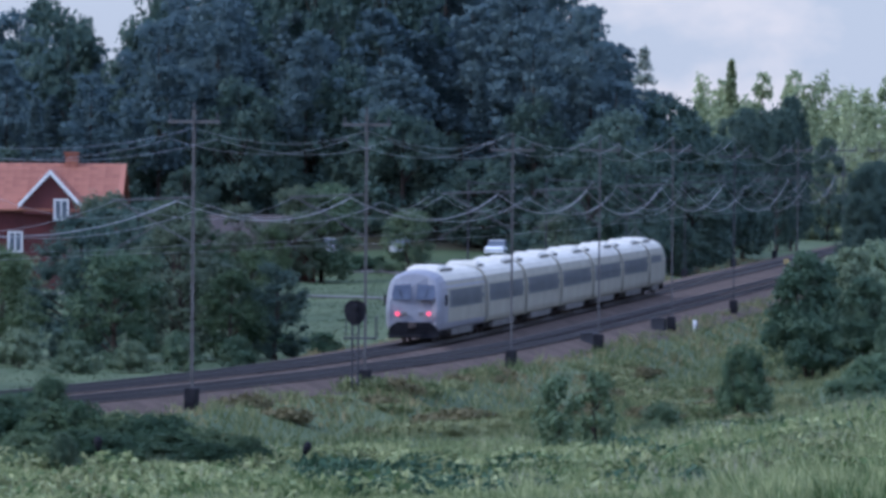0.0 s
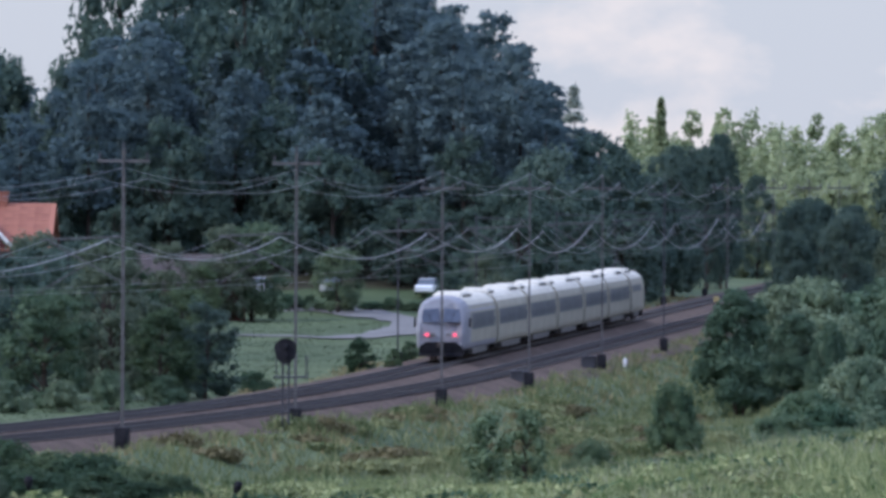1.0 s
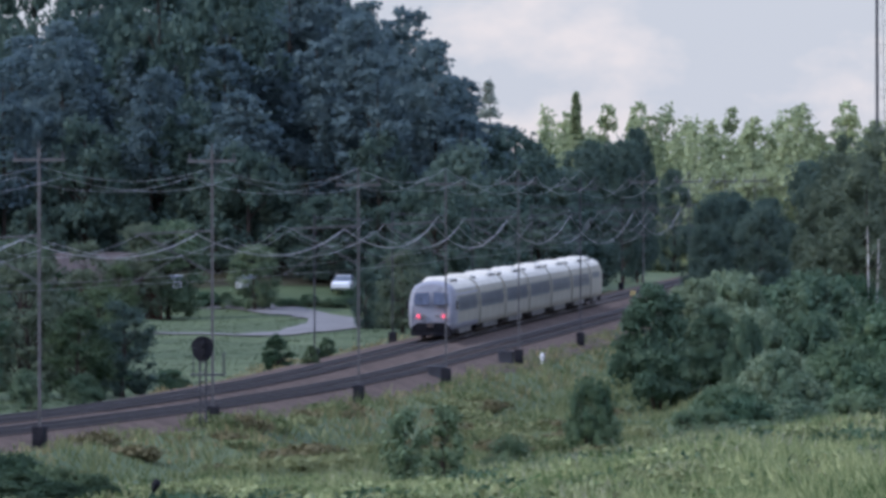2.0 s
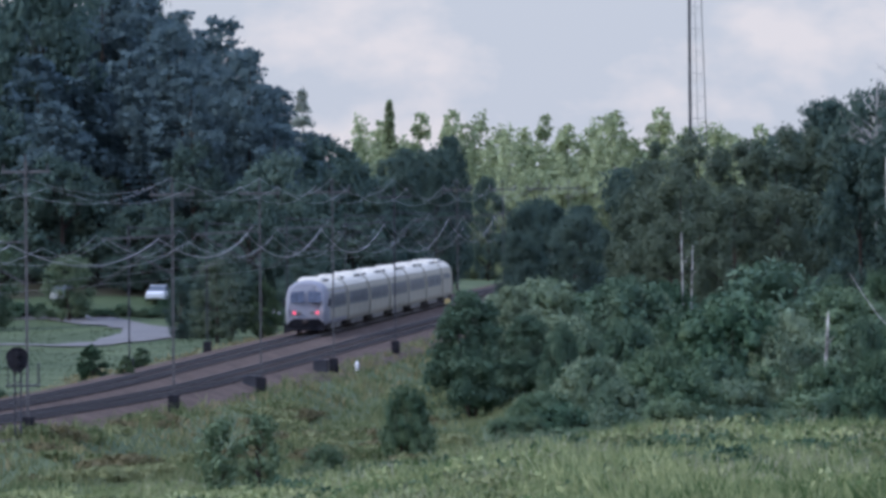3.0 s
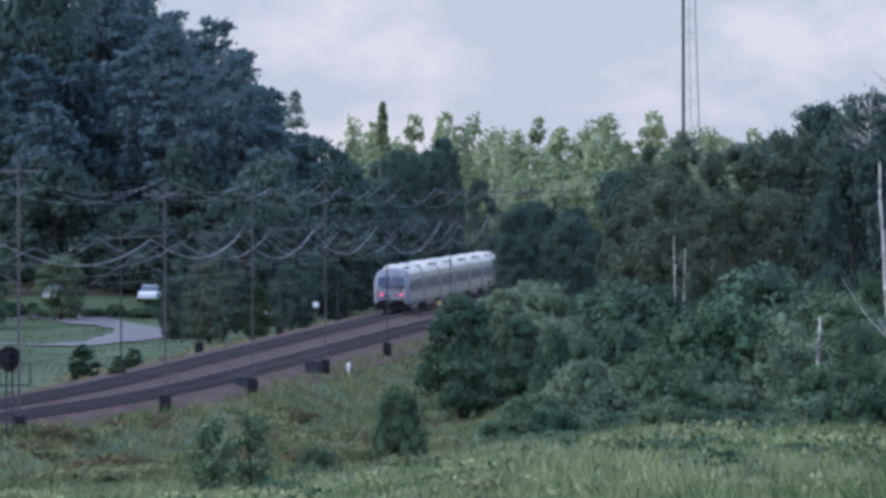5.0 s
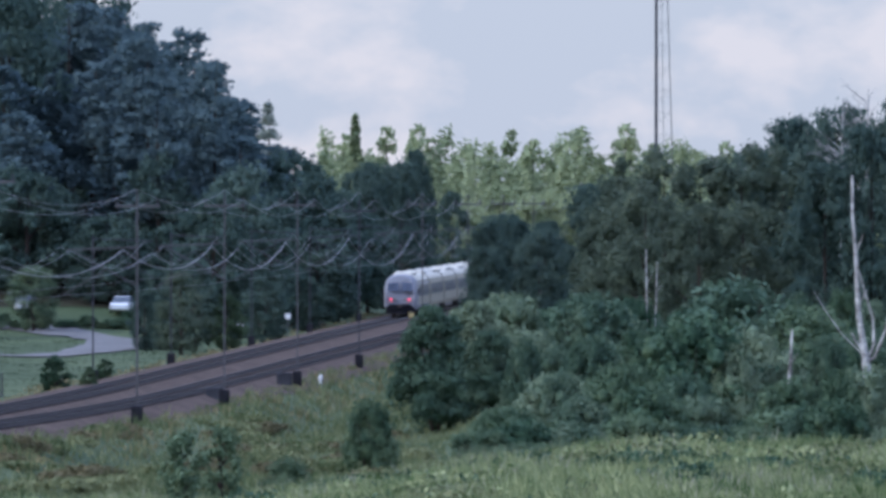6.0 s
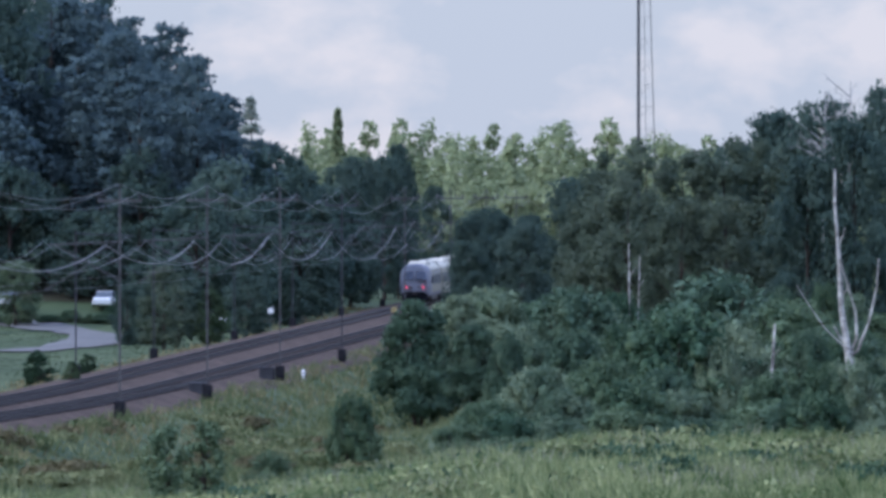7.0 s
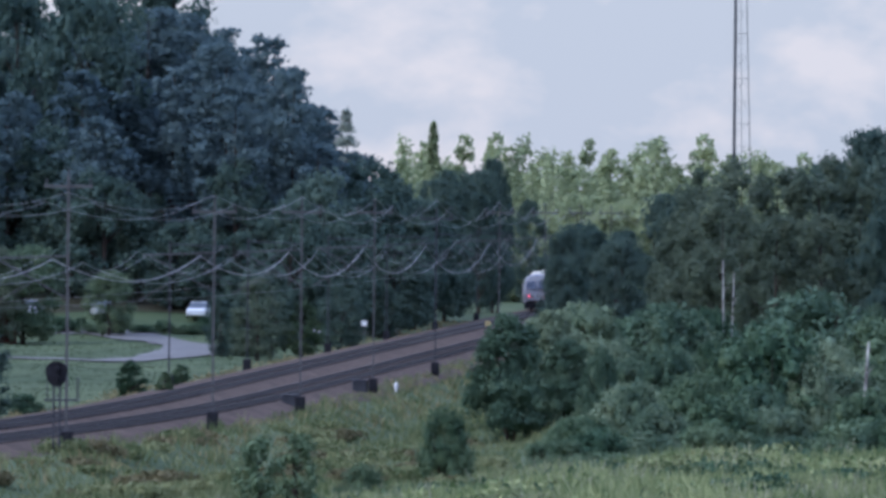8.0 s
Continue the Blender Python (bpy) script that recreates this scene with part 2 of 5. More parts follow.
HILL_Z = np.array([0.0, 2.2, 1.6, -0.4, 3.6, 8.2, 9.2, 10.2, 9.0, 5.0, 2.2, 0.3, -0.6, -1.2])


def land(x, y):
    """Height of the ground, for arrays of x and y."""
    x, y = np.asarray(x, float), np.asarray(y, float)
    side = x - np.interp(y, LINE_Y, LINE_X)
    bearing = x / np.maximum(y, 60)
    # the near slope, below the camera
    right = np.interp(y, [0, 60, 150, 250, 300, 345, 400, 460], [8.6, 6.2, 3.9, 2.5, 1.55, -0.3, -2.2, -2.4])
    left = np.interp(y, [0, 60, 150, 230, 290, 330, 400], [8.6, 6.0, 3.4, 1.2, -0.6, -1.6, -1.9])
    w = smooth(-0.04, 0.022, bearing)
    near = left * (1 - w) + right * w
    near = near + 2.6 * smooth(-0.001, 0.008, bearing) * smooth(418, 490, y) * (1 - smooth(530, 575, y))
    # beyond the line: the field, then the wooded hill
    hill = np.interp(x * 850 / np.maximum(y, 400), HILL_X, HILL_Z)
    beyond = -1.5 + (hill + 1.5) * smooth(740, 850, y)
    g = near * smooth(-6, 10, side) + beyond * (1 - smooth(-6, 10, side))
    # the embankment
    e = smooth(-7.5, -3.2, side) * (1 - smooth(8.6, 13.5, side))
    g = g * (1 - e) + (-0.62) * e
    ripple = 0.07 * np.sin(x * 0.9 + 0.13 * y) * np.sin(y * 0.31 - x * 0.2) + 0.12 * np.sin(x * 0.37 + 2 + y * 0.05)
    return g + ripple * (1 - e) * smooth(20, 120, y)


def ground():
    ys = np.concatenate([np.arange(-300, 100, 25), np.arange(100, 460, 3.0), np.arange(460, 900, 5.0), np.arange(900, 1400, 30), np.arange(1400, 4601, 400)])
    cols = np.concatenate([np.arange(-1.2, -0.12, 0.12), np.arange(-0.12, 0.12, 0.0022), np.arange(0.12, 1.21, 0.12)])
    verts = []
    for y in ys:
        x = cols * max(y, 180)
        verts.append(np.stack([x, np.full_like(x, y), land(x, y)], 1))
    n, m = len(cols), len(ys)
    i = np.arange((m - 1) * n).reshape(m - 1, n)[:, :-1].ravel()
    faces = np.stack([i, i + 1, i + n + 1, i + n], 1)
    ob = raw("ground", np.concatenate(verts), faces, M_GROUND, smooth=True)
    tagged(ob, "green grassy meadow ground with worn patches", "ground", kind="structure")


ground()


# ---- the railway ----
def ribbon(name, off_z, y0, y1, step, mat):
    """A strip swept along the line from (offset, height) pairs."""
    ss = np.arange(s_of_y(y0), s_of_y(y1), step)
    verts = []
    for s in ss:
        for o, z in off_z:
            x, y, h = on_line(s, o)
            verts.append((x, y, z))
    n, m = len(off_z), len(ss)
    faces = [(a * n + b, a * n + b + 1, (a + 1) * n + b + 1, (a + 1) * n + b) for a in range(m - 1) for b in range(n - 1)]
    return raw(name, verts, faces, mat)


GAUGE = 0.7525
M_DARKBED = material("dark_ballast", (0.011, 0.009, 0.009), (0.028, 0.023, 0.022), 0.9, scale=0.4, fine=8, bump=0.8, spec=0.12)
bed = ribbon("track_bed", [(-5.2, -1.3), (-3.4, -0.36), (-1.75, -0.22), (1.75, -0.22), (2.25, -0.42), (2.75, -0.22), (6.25, -0.22), (7.0, -0.50), (8.3, -0.60), (8.8, -0.85)], 280, 1068, 3, M_BALLAST)
tagged(bed, "brown-grey stone ballast bed under two tracks", "track bed", kind="structure")
for track in (0.0, 4.5):
    # a darker ballast strip between each pair of rails
    r = ribbon("stained_bed", [(track - 0.95, -0.216), (track - 0.6, -0.19), (track + 0.6, -0.19), (track + 0.95, -0.216)], 280, 1068, 4, M_DARKBED)
    tagged(r, "dark stone ballast between the rails", "track bed", kind="structure")
    for sgn in (-1, 1):
        o = track + sgn * GAUGE
        r = ribbon("rail", [(o - 0.07, -0.17), (o - 0.02, -0.15), (o - 0.036, -0.045), (o - 0.036, 0.0), (o + 0.036, 0.0), (o + 0.036, -0.045), (o + 0.02, -0.15), (o + 0.07, -0.17)], 280, 1068, 4, M_RAIL)
        tagged(r, "dark rust-brown steel running rail on the ballast", "rail", "rails", kind="structure")


def sleepers():
    bm = bmesh.new()
    box(bm, -1.25, 1.25, -0.13, 0.13, -0.3, -0.17)
    first = part("sleeper", bm, M_SLEEPER, bed)
    me = first.data
    spots = []
    rest_v, rest_f = [], []
    for track in (0.0, 4.5):
        for i, s in enumerate(np.arange(s_of_y(330), s_of_y(900), 0.65)):
            x, y, h = on_line(s, track)
            if 395 < y < 490:
                spots.append((x, y, h))
            else:
                c, sn = math.cos(h), math.sin(h)
                k = len(rest_v)
                for px, py, pz in ((-1.25, -0.13, -0.17), (1.25, -0.13, -0.17), (1.25, 0.13, -0.17), (-1.25, 0.13, -0.17), (-1.25, -0.13, -0.3), (1.25, -0.13, -0.3)):
                    rest_v.append((x + px * c + py * sn, y - px * sn + py * c, pz))
                rest_f += [(k, k + 1, k + 2, k + 3), (k + 4, k + 5, k + 1, k)]
    first.matrix_basis = pose(spots[0][0], spots[0][1], 0, 0, 0, -math.degrees(spots[0][2]))
    for x, y, h in spots[1:]:
        ob = new("sleeper", me)
        ob.parent = bed
        ob.matrix_basis = pose(x, y, 0, 0, 0, -math.degrees(h))
    ob = raw("sleepers", rest_v, rest_f, M_SLEEPER, bed)
    ob["kind"] = "stuff"


# ---- the train ----
HALF = [(1.30, 0.62), (1.46, 0.75), (1.52, 1.0), (1.54, 1.7), (1.53, 2.3), (1.47, 2.85), (1.36, 3.2), (1.18, 3.46), (0.85, 3.66), (0.45, 3.76), (0.0, 3.79)]


def profile(sx=1.0, top=1.0, z_low=None):
    """The body's cross-section, anticlockwise from the lower right, as (x, z)."""
    pts = [(x * sx, z if z_low is None else max(z, z_low)) for x, z in HALF]
    pts = [(x, 0.62 + (z - 0.62) * top) for x, z in pts]
    return pts + [(-x, z) for x, z in pts[-2::-1]]


def lean_back(z):
    return 0.42 * max(0.0, z - 1.9) + 0.16 * max(0.0, 1.4 - z)


def side_strip(bm, y0, y1, z0, z1, sgn, proud=0.012, n=5):
    """A thin panel that follows the body side."""
    xs = lambda z: float(np.interp(z, [p[1] for p in HALF[:8]], [p[0] for p in HALF[:8]]))
    zs = np.linspace(z0, z1, n)
    outer = [(sgn * (xs(z) + proud), z) for z in zs]
    inner = [(sgn * (xs(z) - 0.03), z) for z in zs[::-1]]
    loft(bm, [[(x, y, z) for x, z in outer + inner] for y in (y0, y1)])


def bogie(parent, y):
    bm = bmesh.new()
    box(bm, -1.15, 1.15, y - 1.75, y + 1.75, 0.42, 0.72, 0.05)
    for sx in (-1, 1):
        box(bm, sx * 1.08 - 0.09, sx * 1.08 + 0.09, y - 1.85, y + 1.85, 0.38, 0.66, 0.03)
    b = part("bogie", bm, M_BLACK, parent)
    for dy in (-1.3, 1.3):
        for sx in (-1, 1):
            bm = bmesh.new()
            rod(bm, (sx * 0.69, y + dy, 0.44), (sx * 0.83, y + dy, 0.44), 0.44, n=18)
            rod(bm, (sx * 0.83, y + dy, 0.44), (sx * 0.98, y + dy, 0.44), 0.16, n=10)
            part("wheel", bm, M_RUST, b)


def coach(length, nose=False, loco=False):
    """A car whose rear end lies at y = 0 and whose front points along +y."""
    name = "power_car" if loco else ("driving_car" if nose else "coach")
    car = empty(name)
    bm = bmesh.new()
    if nose:
        sec = []
        for y, sx, tp in ((0.0, 0.80, 0.935), (0.06, 0.86, 0.95), (0.22, 0.92, 0.965), (0.6, 0.965, 0.98), (1.3, 0.99, 0.992), (2.4, 1.0, 1.0)):
            sec.append([(x, y + lean_back(z) * (1 - y / 2.4), z) for x, z in profile(sx, tp)])
        sec.append([(x, length - 0.8, z) for x, z in profile()])
    elif loco:
        sec = [[(x, 0.8, z) for x, z in profile()], [(x, length - 2.6, z) for x, z in profile()]]
        for y, sx, tp in ((1.4, 0.99, 0.99), (0.6, 0.96, 0.97), (0.2, 0.9, 0.95), (0.0, 0.82, 0.93)):
            sec.append([(x, length - y - lean_back(z) * (1 - y / 2.6), z) for x, z in profile(sx, tp)])
    else:
        sec = [[(x, 0.8, z) for x, z in profile()], [(x, length - 0.8, z) for x, z in profile()]]
    body = part("body", loft(bm, sec), M_FACE if nose else M_PAINT, car, smooth=False)
    y0 = 2.5 if nose else 0.84
    y1 = length - (3.0 if loco else 0.84)
    if nose:
        for sgn in (-1, 1):
            bm = bmesh.new()
            side_strip(bm, 2.9, y1, 1.02, 3.15, sgn, 0.006, 7)
            part("side_panel", bm, M_PAINT, car, "silver-grey painted side panel")
    # the roof skin, coloured paler than the sides to carry the sunlight
    bm = bmesh.new()
    upper = [p for p in profile(1.004, 1.004) if p[1] > 3.16]
    under = [(x * 0.96, z - 0.05) for x, z in upper[::-1]]
    loft(bm, [[(x, y, z) for x, z in upper + under] for y in (y0 + (0.3 if nose else 0), y1)])
    roof = part("roof", bm, M_ROOF, car, "off-white roof with the sunlight painted in")
    # raised covers on the roof
    spans = [(4.2, 10.6)] if nose else ([(2.0, 9.0)] if loco else [(0.9, 4.6), (length - 8.4, length - 1.4)])
    for a, b in spans:
        bm = bmesh.new()
        ring = lambda y, w, h: [(x * w, y, 3.62 + z * h) for x, z in ((1.0, 0), (0.97, 0.6), (0.8, 1.0), (0, 1.08), (-0.8, 1.0), (-0.97, 0.6), (-1.0, 0))]
        loft(bm, [ring(a, 0.75, 0.05), ring(a + 0.6, 0.92, 0.30), ring((a + b) / 2, 0.95, 0.36), ring(b - 0.6, 0.92, 0.30), ring(b, 0.75, 0.05)])
        part("roof_cover", bm, M_ROOF, roof, "raised equipment cover in the same sunlit off-white")
        for sx in (-1, 1):
            bm = bmesh.new()
            box(bm, sx * 0.93 - 0.02, sx * 0.93 + 0.02, a + 0.5, b - 0.5, 3.68, 3.80)
            part("cover_grille", bm, M_SKIRT, roof, "dark grey ventilation grille")
    # windows: one dark band each side, with single panes proud of it
    for sgn in (-1, 1):
        bm = bmesh.new()
        a = y0 + (1.2 if nose else 0.5)
        if not loco:
            side_strip(bm, a, y1 - 0.5, 1.78, 2.72, sgn)
            band = part("window_band", bm, M_BAND, car, "dark tinted window band")
            n = int((y1 - a - 3.4) / 1.95)
            for i in range(n):
                bm = bmesh.new()
                w0 = a + 1.7 + i * 1.95
                side_strip(bm, w0, w0 + 1.6, 2.02, 2.58, sgn, 0.02, 3)
                part("window_pane", bm, M_BAND, band)
            for d in ((y1 - 1.9,) if nose else (0.9, y1 - 1.4)):
                bm = bmesh.new()
                side_strip(bm, d, d + 0.85, 0.95, 2.9, sgn, 0.016)
                part("door", bm, M_PAINT, car, "silver-grey entrance door")
        else:
            side_strip(bm, 2.0, y1 - 2.5, 2.25, 2.7, sgn)
            part("vent_band", bm, M_BAND, car, "dark louvred vent band")
    # skirts between the bogies
    yb = (4.0, length - 3.6) if nose else (3.4, length - 3.4)
    for a, b in ((yb[0] + 2.1, yb[1] - 2.1),):
        n = 3 if not loco else 2
        for i in range(n):
            c0 = a + (b - a) * i / n + 0.08
            c1 = a + (b - a) * (i + 1) / n - 0.08
            bm = bmesh.new()
            box(bm, -1.36, 1.36, c0, c1, 0.28, 0.66, 0.05)
            part("skirt", bm, M_SKIRT, car, "grey underfloor skirt")
    for y in yb:
        bogie(car, y)
    # dark gangway bellows at the joints
    ends = [length] if nose else ([0.0] if loco else [0.0, length])
    for y in ends:
        bm = bmesh.new()
        box(bm, -1.0, 1.0, y - 0.86, y + 0.86, 0.8, 3.4, 0.06)
        part("gangway", bm, M_BLACK, car, "black rubber gangway bellows")
    if nose or loco:
        far = lambda y: y if nose else length - y
        for sgn in (-1, 1):
            bm = bmesh.new()
            pts = [(0.13, 2.25), (1.06, 2.25), (1.14, 2.5), (1.05, 3.0), (0.16, 3.06)] if nose else [(0.1, 2.4), (1.1, 2.4), (1.0, 3.0), (0.1, 3.1)]
            loft(bm, [[(sgn * x, far(lean_back(z) - d), z) for x, z in pts] for d in (0.035, -0.05)])
            part("windscreen", bm, M_SCREEN, car, "dark blue windscreen pane")
            bm = bmesh.new()
            rod(bm, (sgn * 0.82, far(-0.10), 1.52), (sgn * 0.82, far(0.06), 1.52), 0.12, n=14)
            lamp = part("tail_light" if nose else "headlight", bm, M_TAIL if nose else M_PANE, car, "glowing red tail light" if nose else "clear headlight")
            bm = bmesh.new()
            box(bm, sgn * 0.45 - 0.14, sgn * 0.45 + 0.14, *sorted((far(-0.05), far(0.05))), 1.44, 1.6, 0.02)
            part("white_light", bm, M_SKIRT, car, "unlit grey marker light")
            bm = bmesh.new()
            x = sgn * 1.62
            box(bm, x - 0.06, x + 0.06, *sorted((far(1.1), far(1.25))), 1.95, 2.5, 0.03)
            part("mirror", bm, M_BLACK, car, "black side mirror")
            bm = bmesh.new()
            rod(bm, (sgn * 0.55, far(lean_back(2.3) - 0.07), 2.2), (sgn * 0.75, far(lean_back(2.8) - 0.07), 2.8), 0.018)
            part("wiper", bm, M_BLACK, car)
        # solid black block in place of the coupler recess's shade
        bm = bmesh.new()
        mouth = [(-1.32, 0.42), (1.32, 0.42), (1.24, 0.82), (0.85, 1.10), (-0.85, 1.10), (-1.24, 0.82)]
        loft(bm, [[(x, far(lean_back(z) + d), z) for x, z in mouth] for d in (-0.06, 0.9)])
        part("coupler_recess", bm, M_BLACK, car, "black block that stands for the shade in the coupler recess")
        bm = bmesh.new()
        rod(bm, (0, far(-0.35), 0.95), (0, far(0.6), 0.95), 0.13, n=10)
        box(bm, -0.2, 0.2, *sorted((far(-0.45), far(-0.2))), 0.78, 1.1, 0.04)
        part("coupler", bm, M_RUST, car, "steel coupler")
        bm = bmesh.new()
        box(bm, -1.3, 1.3, *sorted((far(0.0), far(0.3))), 0.24, 0.42, 0.05)
        part("snow_plough", bm, M_BLACK, car, "black snow plough")
    if loco:
        bm = bmesh.new()
        rod(bm, (-0.6, 6, 3.85), (0, 7.2, 4.6), 0.03)
        rod(bm, (0.6, 6, 3.85), (0, 7.2, 4.6), 0.03)
        rod(bm, (0, 7.2, 4.6), (0, 5.6, 5.35), 0.03)
        rod(bm, (-0.8, 5.6, 5.38), (0.8, 5.6, 5.38), 0.035)
        part("pantograph", bm, M_DARKMAST, car, "raised grey pantograph")
    return car


SPEED = 54.5
TAIL_S = s_of_y(450.0)
CARS = []


def build_train():
    at = 0.0
    tail = coach(22.3, nose=True)
    tagged(tail, "silver-grey express train driving car with glowing red tail lights", "train car", "cars of the express train")
    CARS.append((tail, at, 22.3))
    at += 22.3
    mid = None
    for i in range(5):
        if mid is None:
            mid = coach(24.95)
            tagged(mid, "silver-grey express train coach with dark window band", "train car", "cars of the express train")
            car = mid
        else:
            car = copy_thing(mid, pose(0, 0, 0))
        CARS.append((car, at, 24.95))
        at += 24.95
    loco = coach(17.3, loco=True)
    tagged(loco, "silver-grey electric power car with roof pantograph", "train car", "cars of the express train")
    CARS.append((loco, at, 17.3))


build_train()


def motions():
    for car, at, length in CARS:
        rows = []
        for t in np.arange(0, 8.01, 0.5):
            s = TAIL_S + SPEED * float(t) + at
            xa, ya, _ = on_line(s + 0.16 * length)
            xb, yb, _ = on_line(s + 0.84 * length)
            h = math.atan2(xb - xa, yb - ya)
            d = 0.16 * length
            rows.append((float(t), pose(xa - d * math.sin(h), ya - d * math.cos(h), 0.0, 0, 0, -math.degrees(h))))
        walk(car, rows)


# ---- trees ----
def leaves(centres, normals, size, rng, long=1.35, loose=0.8):
    """Leaf-shaped quads at the centres, roughly facing the normals."""
    n = len(centres)
    nn = normals + rng.normal(0, loose, (n, 3))
    nn /= np.linalg.norm(nn, axis=1, keepdims=True) + 1e-9
    a = np.cross(nn, rng.normal(0, 1, (n, 3)))
    a /= np.linalg.norm(a, axis=1, keepdims=True) + 1e-9
    b = np.cross(nn, a)
    s = (size * rng.uniform(0.6, 1.5, n))[:, None]
    v = np.stack([centres - a * s * long * 0.5 - b * s * 0.35, centres + a * s * long * 0.6, centres + b * s * 0.6 - a * s * 0.25], 1)
    return v.reshape(-1, 3), np.arange(3 * n).reshape(n, 3)


def ball(level):
    bm = bmesh.new()
    bmesh.ops.create_icosphere(bm, subdivisions=level, radius=1)
    v = np.array([x.co[:] for x in bm.verts])
    f = np.array([[x.index for x in y.verts] for y in bm.faces])
    bm.free()
    return v, f


BALL = {k: ball(k) for k in (1, 2)}


def clumps(lumps, rng, level=2, rough=0.2, fill=0.9):
    """Uneven, knobbly clumps of dense foliage, one for each lump."""
    L = np.asarray(lumps, float)
    bv, bf = BALL[level]
    n, m = len(L), len(bv)
    ph = rng.uniform(0, 6.3, (n, 1, 3))
    d = bv[None]
    k = 1 + rough * (np.sin(d[..., 0:1] * 4.1 + ph[..., 0:1]) * np.sin(d[..., 1:2] * 3.7 + ph[..., 1:2]) + 0.8 * np.sin(d[..., 2:3] * 5.3 + ph[..., 2:3] + d[..., 0:1] * 3)) + rng.normal(0, 0.05, (n, m, 1))
    v = L[:, None, :3] + d * k * fill * np.stack([L[:, 3], L[:, 3], L[:, 4]], 1)[:, None, :]
    f = bf[None] + (np.arange(n) * m)[:, None, None]
    return v.reshape(-1, 3), f.reshape(-1, 3)


def foliage(lumps, n, size, rng, shell=0.85, level=1, fill=0.62):
    """Clumps with a fuzz of single leaves over them."""
    v1, f1 = clumps(lumps, rng, level, fill=fill)
    v2, f2 = lumps_to_leaves(lumps, n, size, rng, shell)
    return np.concatenate([v1, v2]), np.concatenate([f1, f2 + len(v1)])


def lumps_to_leaves(lumps, n, size, rng, shell=0.85):
    """Leaves on the outer skins of many uneven lumps (x, y, z, rx, rz)."""
    L = np.asarray(lumps, float)
    w = L[:, 3] ** 2
    idx = rng.choice(len(L), n, p=w / w.sum())
    d = rng.normal(0, 1, (n, 3))
    d /= np.linalg.norm(d, axis=1, keepdims=True)
    d[:, 2] = np.where(rng.random(n) < 0.6, np.abs(d[:, 2]), d[:, 2])
    r = np.where(rng.random(n) < 0.3, rng.uniform(0.95, 1.32, n), rng.uniform(shell, 1.08, n))[:, None]
    c = L[idx, :3] + d * r * np.stack([L[idx, 3], L[idx, 3], L[idx, 4]], 1)
    c += 0.12 * L[idx, 3][:, None] * np.sin(c * 3.1)
    return leaves(c, d, size, rng)


def trunk_mesh(name, height, r0, mat, parent, rng, limbs=(), crook=0.15):
    """A tapered, slightly crooked trunk with limbs (z, bearing, length, rise)."""
    bm = bmesh.new()
    zs = np.linspace(-0.4, height, 8)
    cx = np.cumsum(rng.normal(0, crook * 0.35, 8)); cy = np.cumsum(rng.normal(0, crook * 0.35, 8))
    cx -= cx[1]; cy -= cy[1]
    secs = []
    for z, x, y in zip(zs, cx, cy):
        r = r0 * (1 - 0.86 * max(z, 0) / height) * (1.35 if z < 0.1 else 1)
        secs.append([(x + r * math.cos(k * math.tau / 7), y + r * math.sin(k * math.tau / 7), z) for k in range(7)])
    loft(bm, secs)
    for z, a, l, rise in limbs:
        x, y = np.interp(z, zs, cx), np.interp(z, zs, cy)
        r = r0 * (1 - 0.8 * z / height) * 0.5
        e = (x + l * 0.55 * math.cos(a), y + l * 0.55 * math.sin(a), z + rise * 0.6)
        rod(bm, (x, y, z), e, r, r * 0.7, 5)
        rod(bm, e, (x + l * math.cos(a + 0.2), y + l * math.sin(a + 0.2), z + rise), r * 0.7, r * 0.25, 5)
    return part(name, bm, mat, parent)


def pine(seed, h=19.0, n=3400):
    rng = np.random.default_rng(seed)
    tree = empty("pine_tree")
    limbs, lumps = [], []
    base = h * rng.uniform(0.34, 0.48)
    lean = rng.normal(0, 0.35, 2)
    for i in range(46):
        f = (i + rng.random()) / 46
        z = base + (h - base) * f
        a = rng.uniform(0, math.tau)
        reach = (0.35 + 2.5 * math.sin(math.pi * (0.22 + 0.74 * f)) ** 1.1) * rng.uniform(0.3, 1.15)
        limbs.append((z - 0.6, a, reach * 0.8, 0.5))
        r = rng.uniform(0.7, 1.25) * (1.1 - 0.5 * f)
        lumps.append((reach * math.cos(a) + lean[0] * f, reach * math.sin(a) + lean[1] * f, z + 0.2, r, r * rng.uniform(0.8, 1.3)))
    lumps.append((lean[0], lean[1], h - 0.3, 0.4, 0.8))
    trunk_mesh("trunk", h - 0.6, 0.21, M_BARK, tree, rng, limbs[::4])
    v, f = lumps_to_leaves(lumps, n, 0.33, rng, 0.15)
    raw("crown", v, f, M_PINE, tree)
    return tagged(tree, "tall dark green pine with a bare trunk", "tree", "trees of the wooded hill")


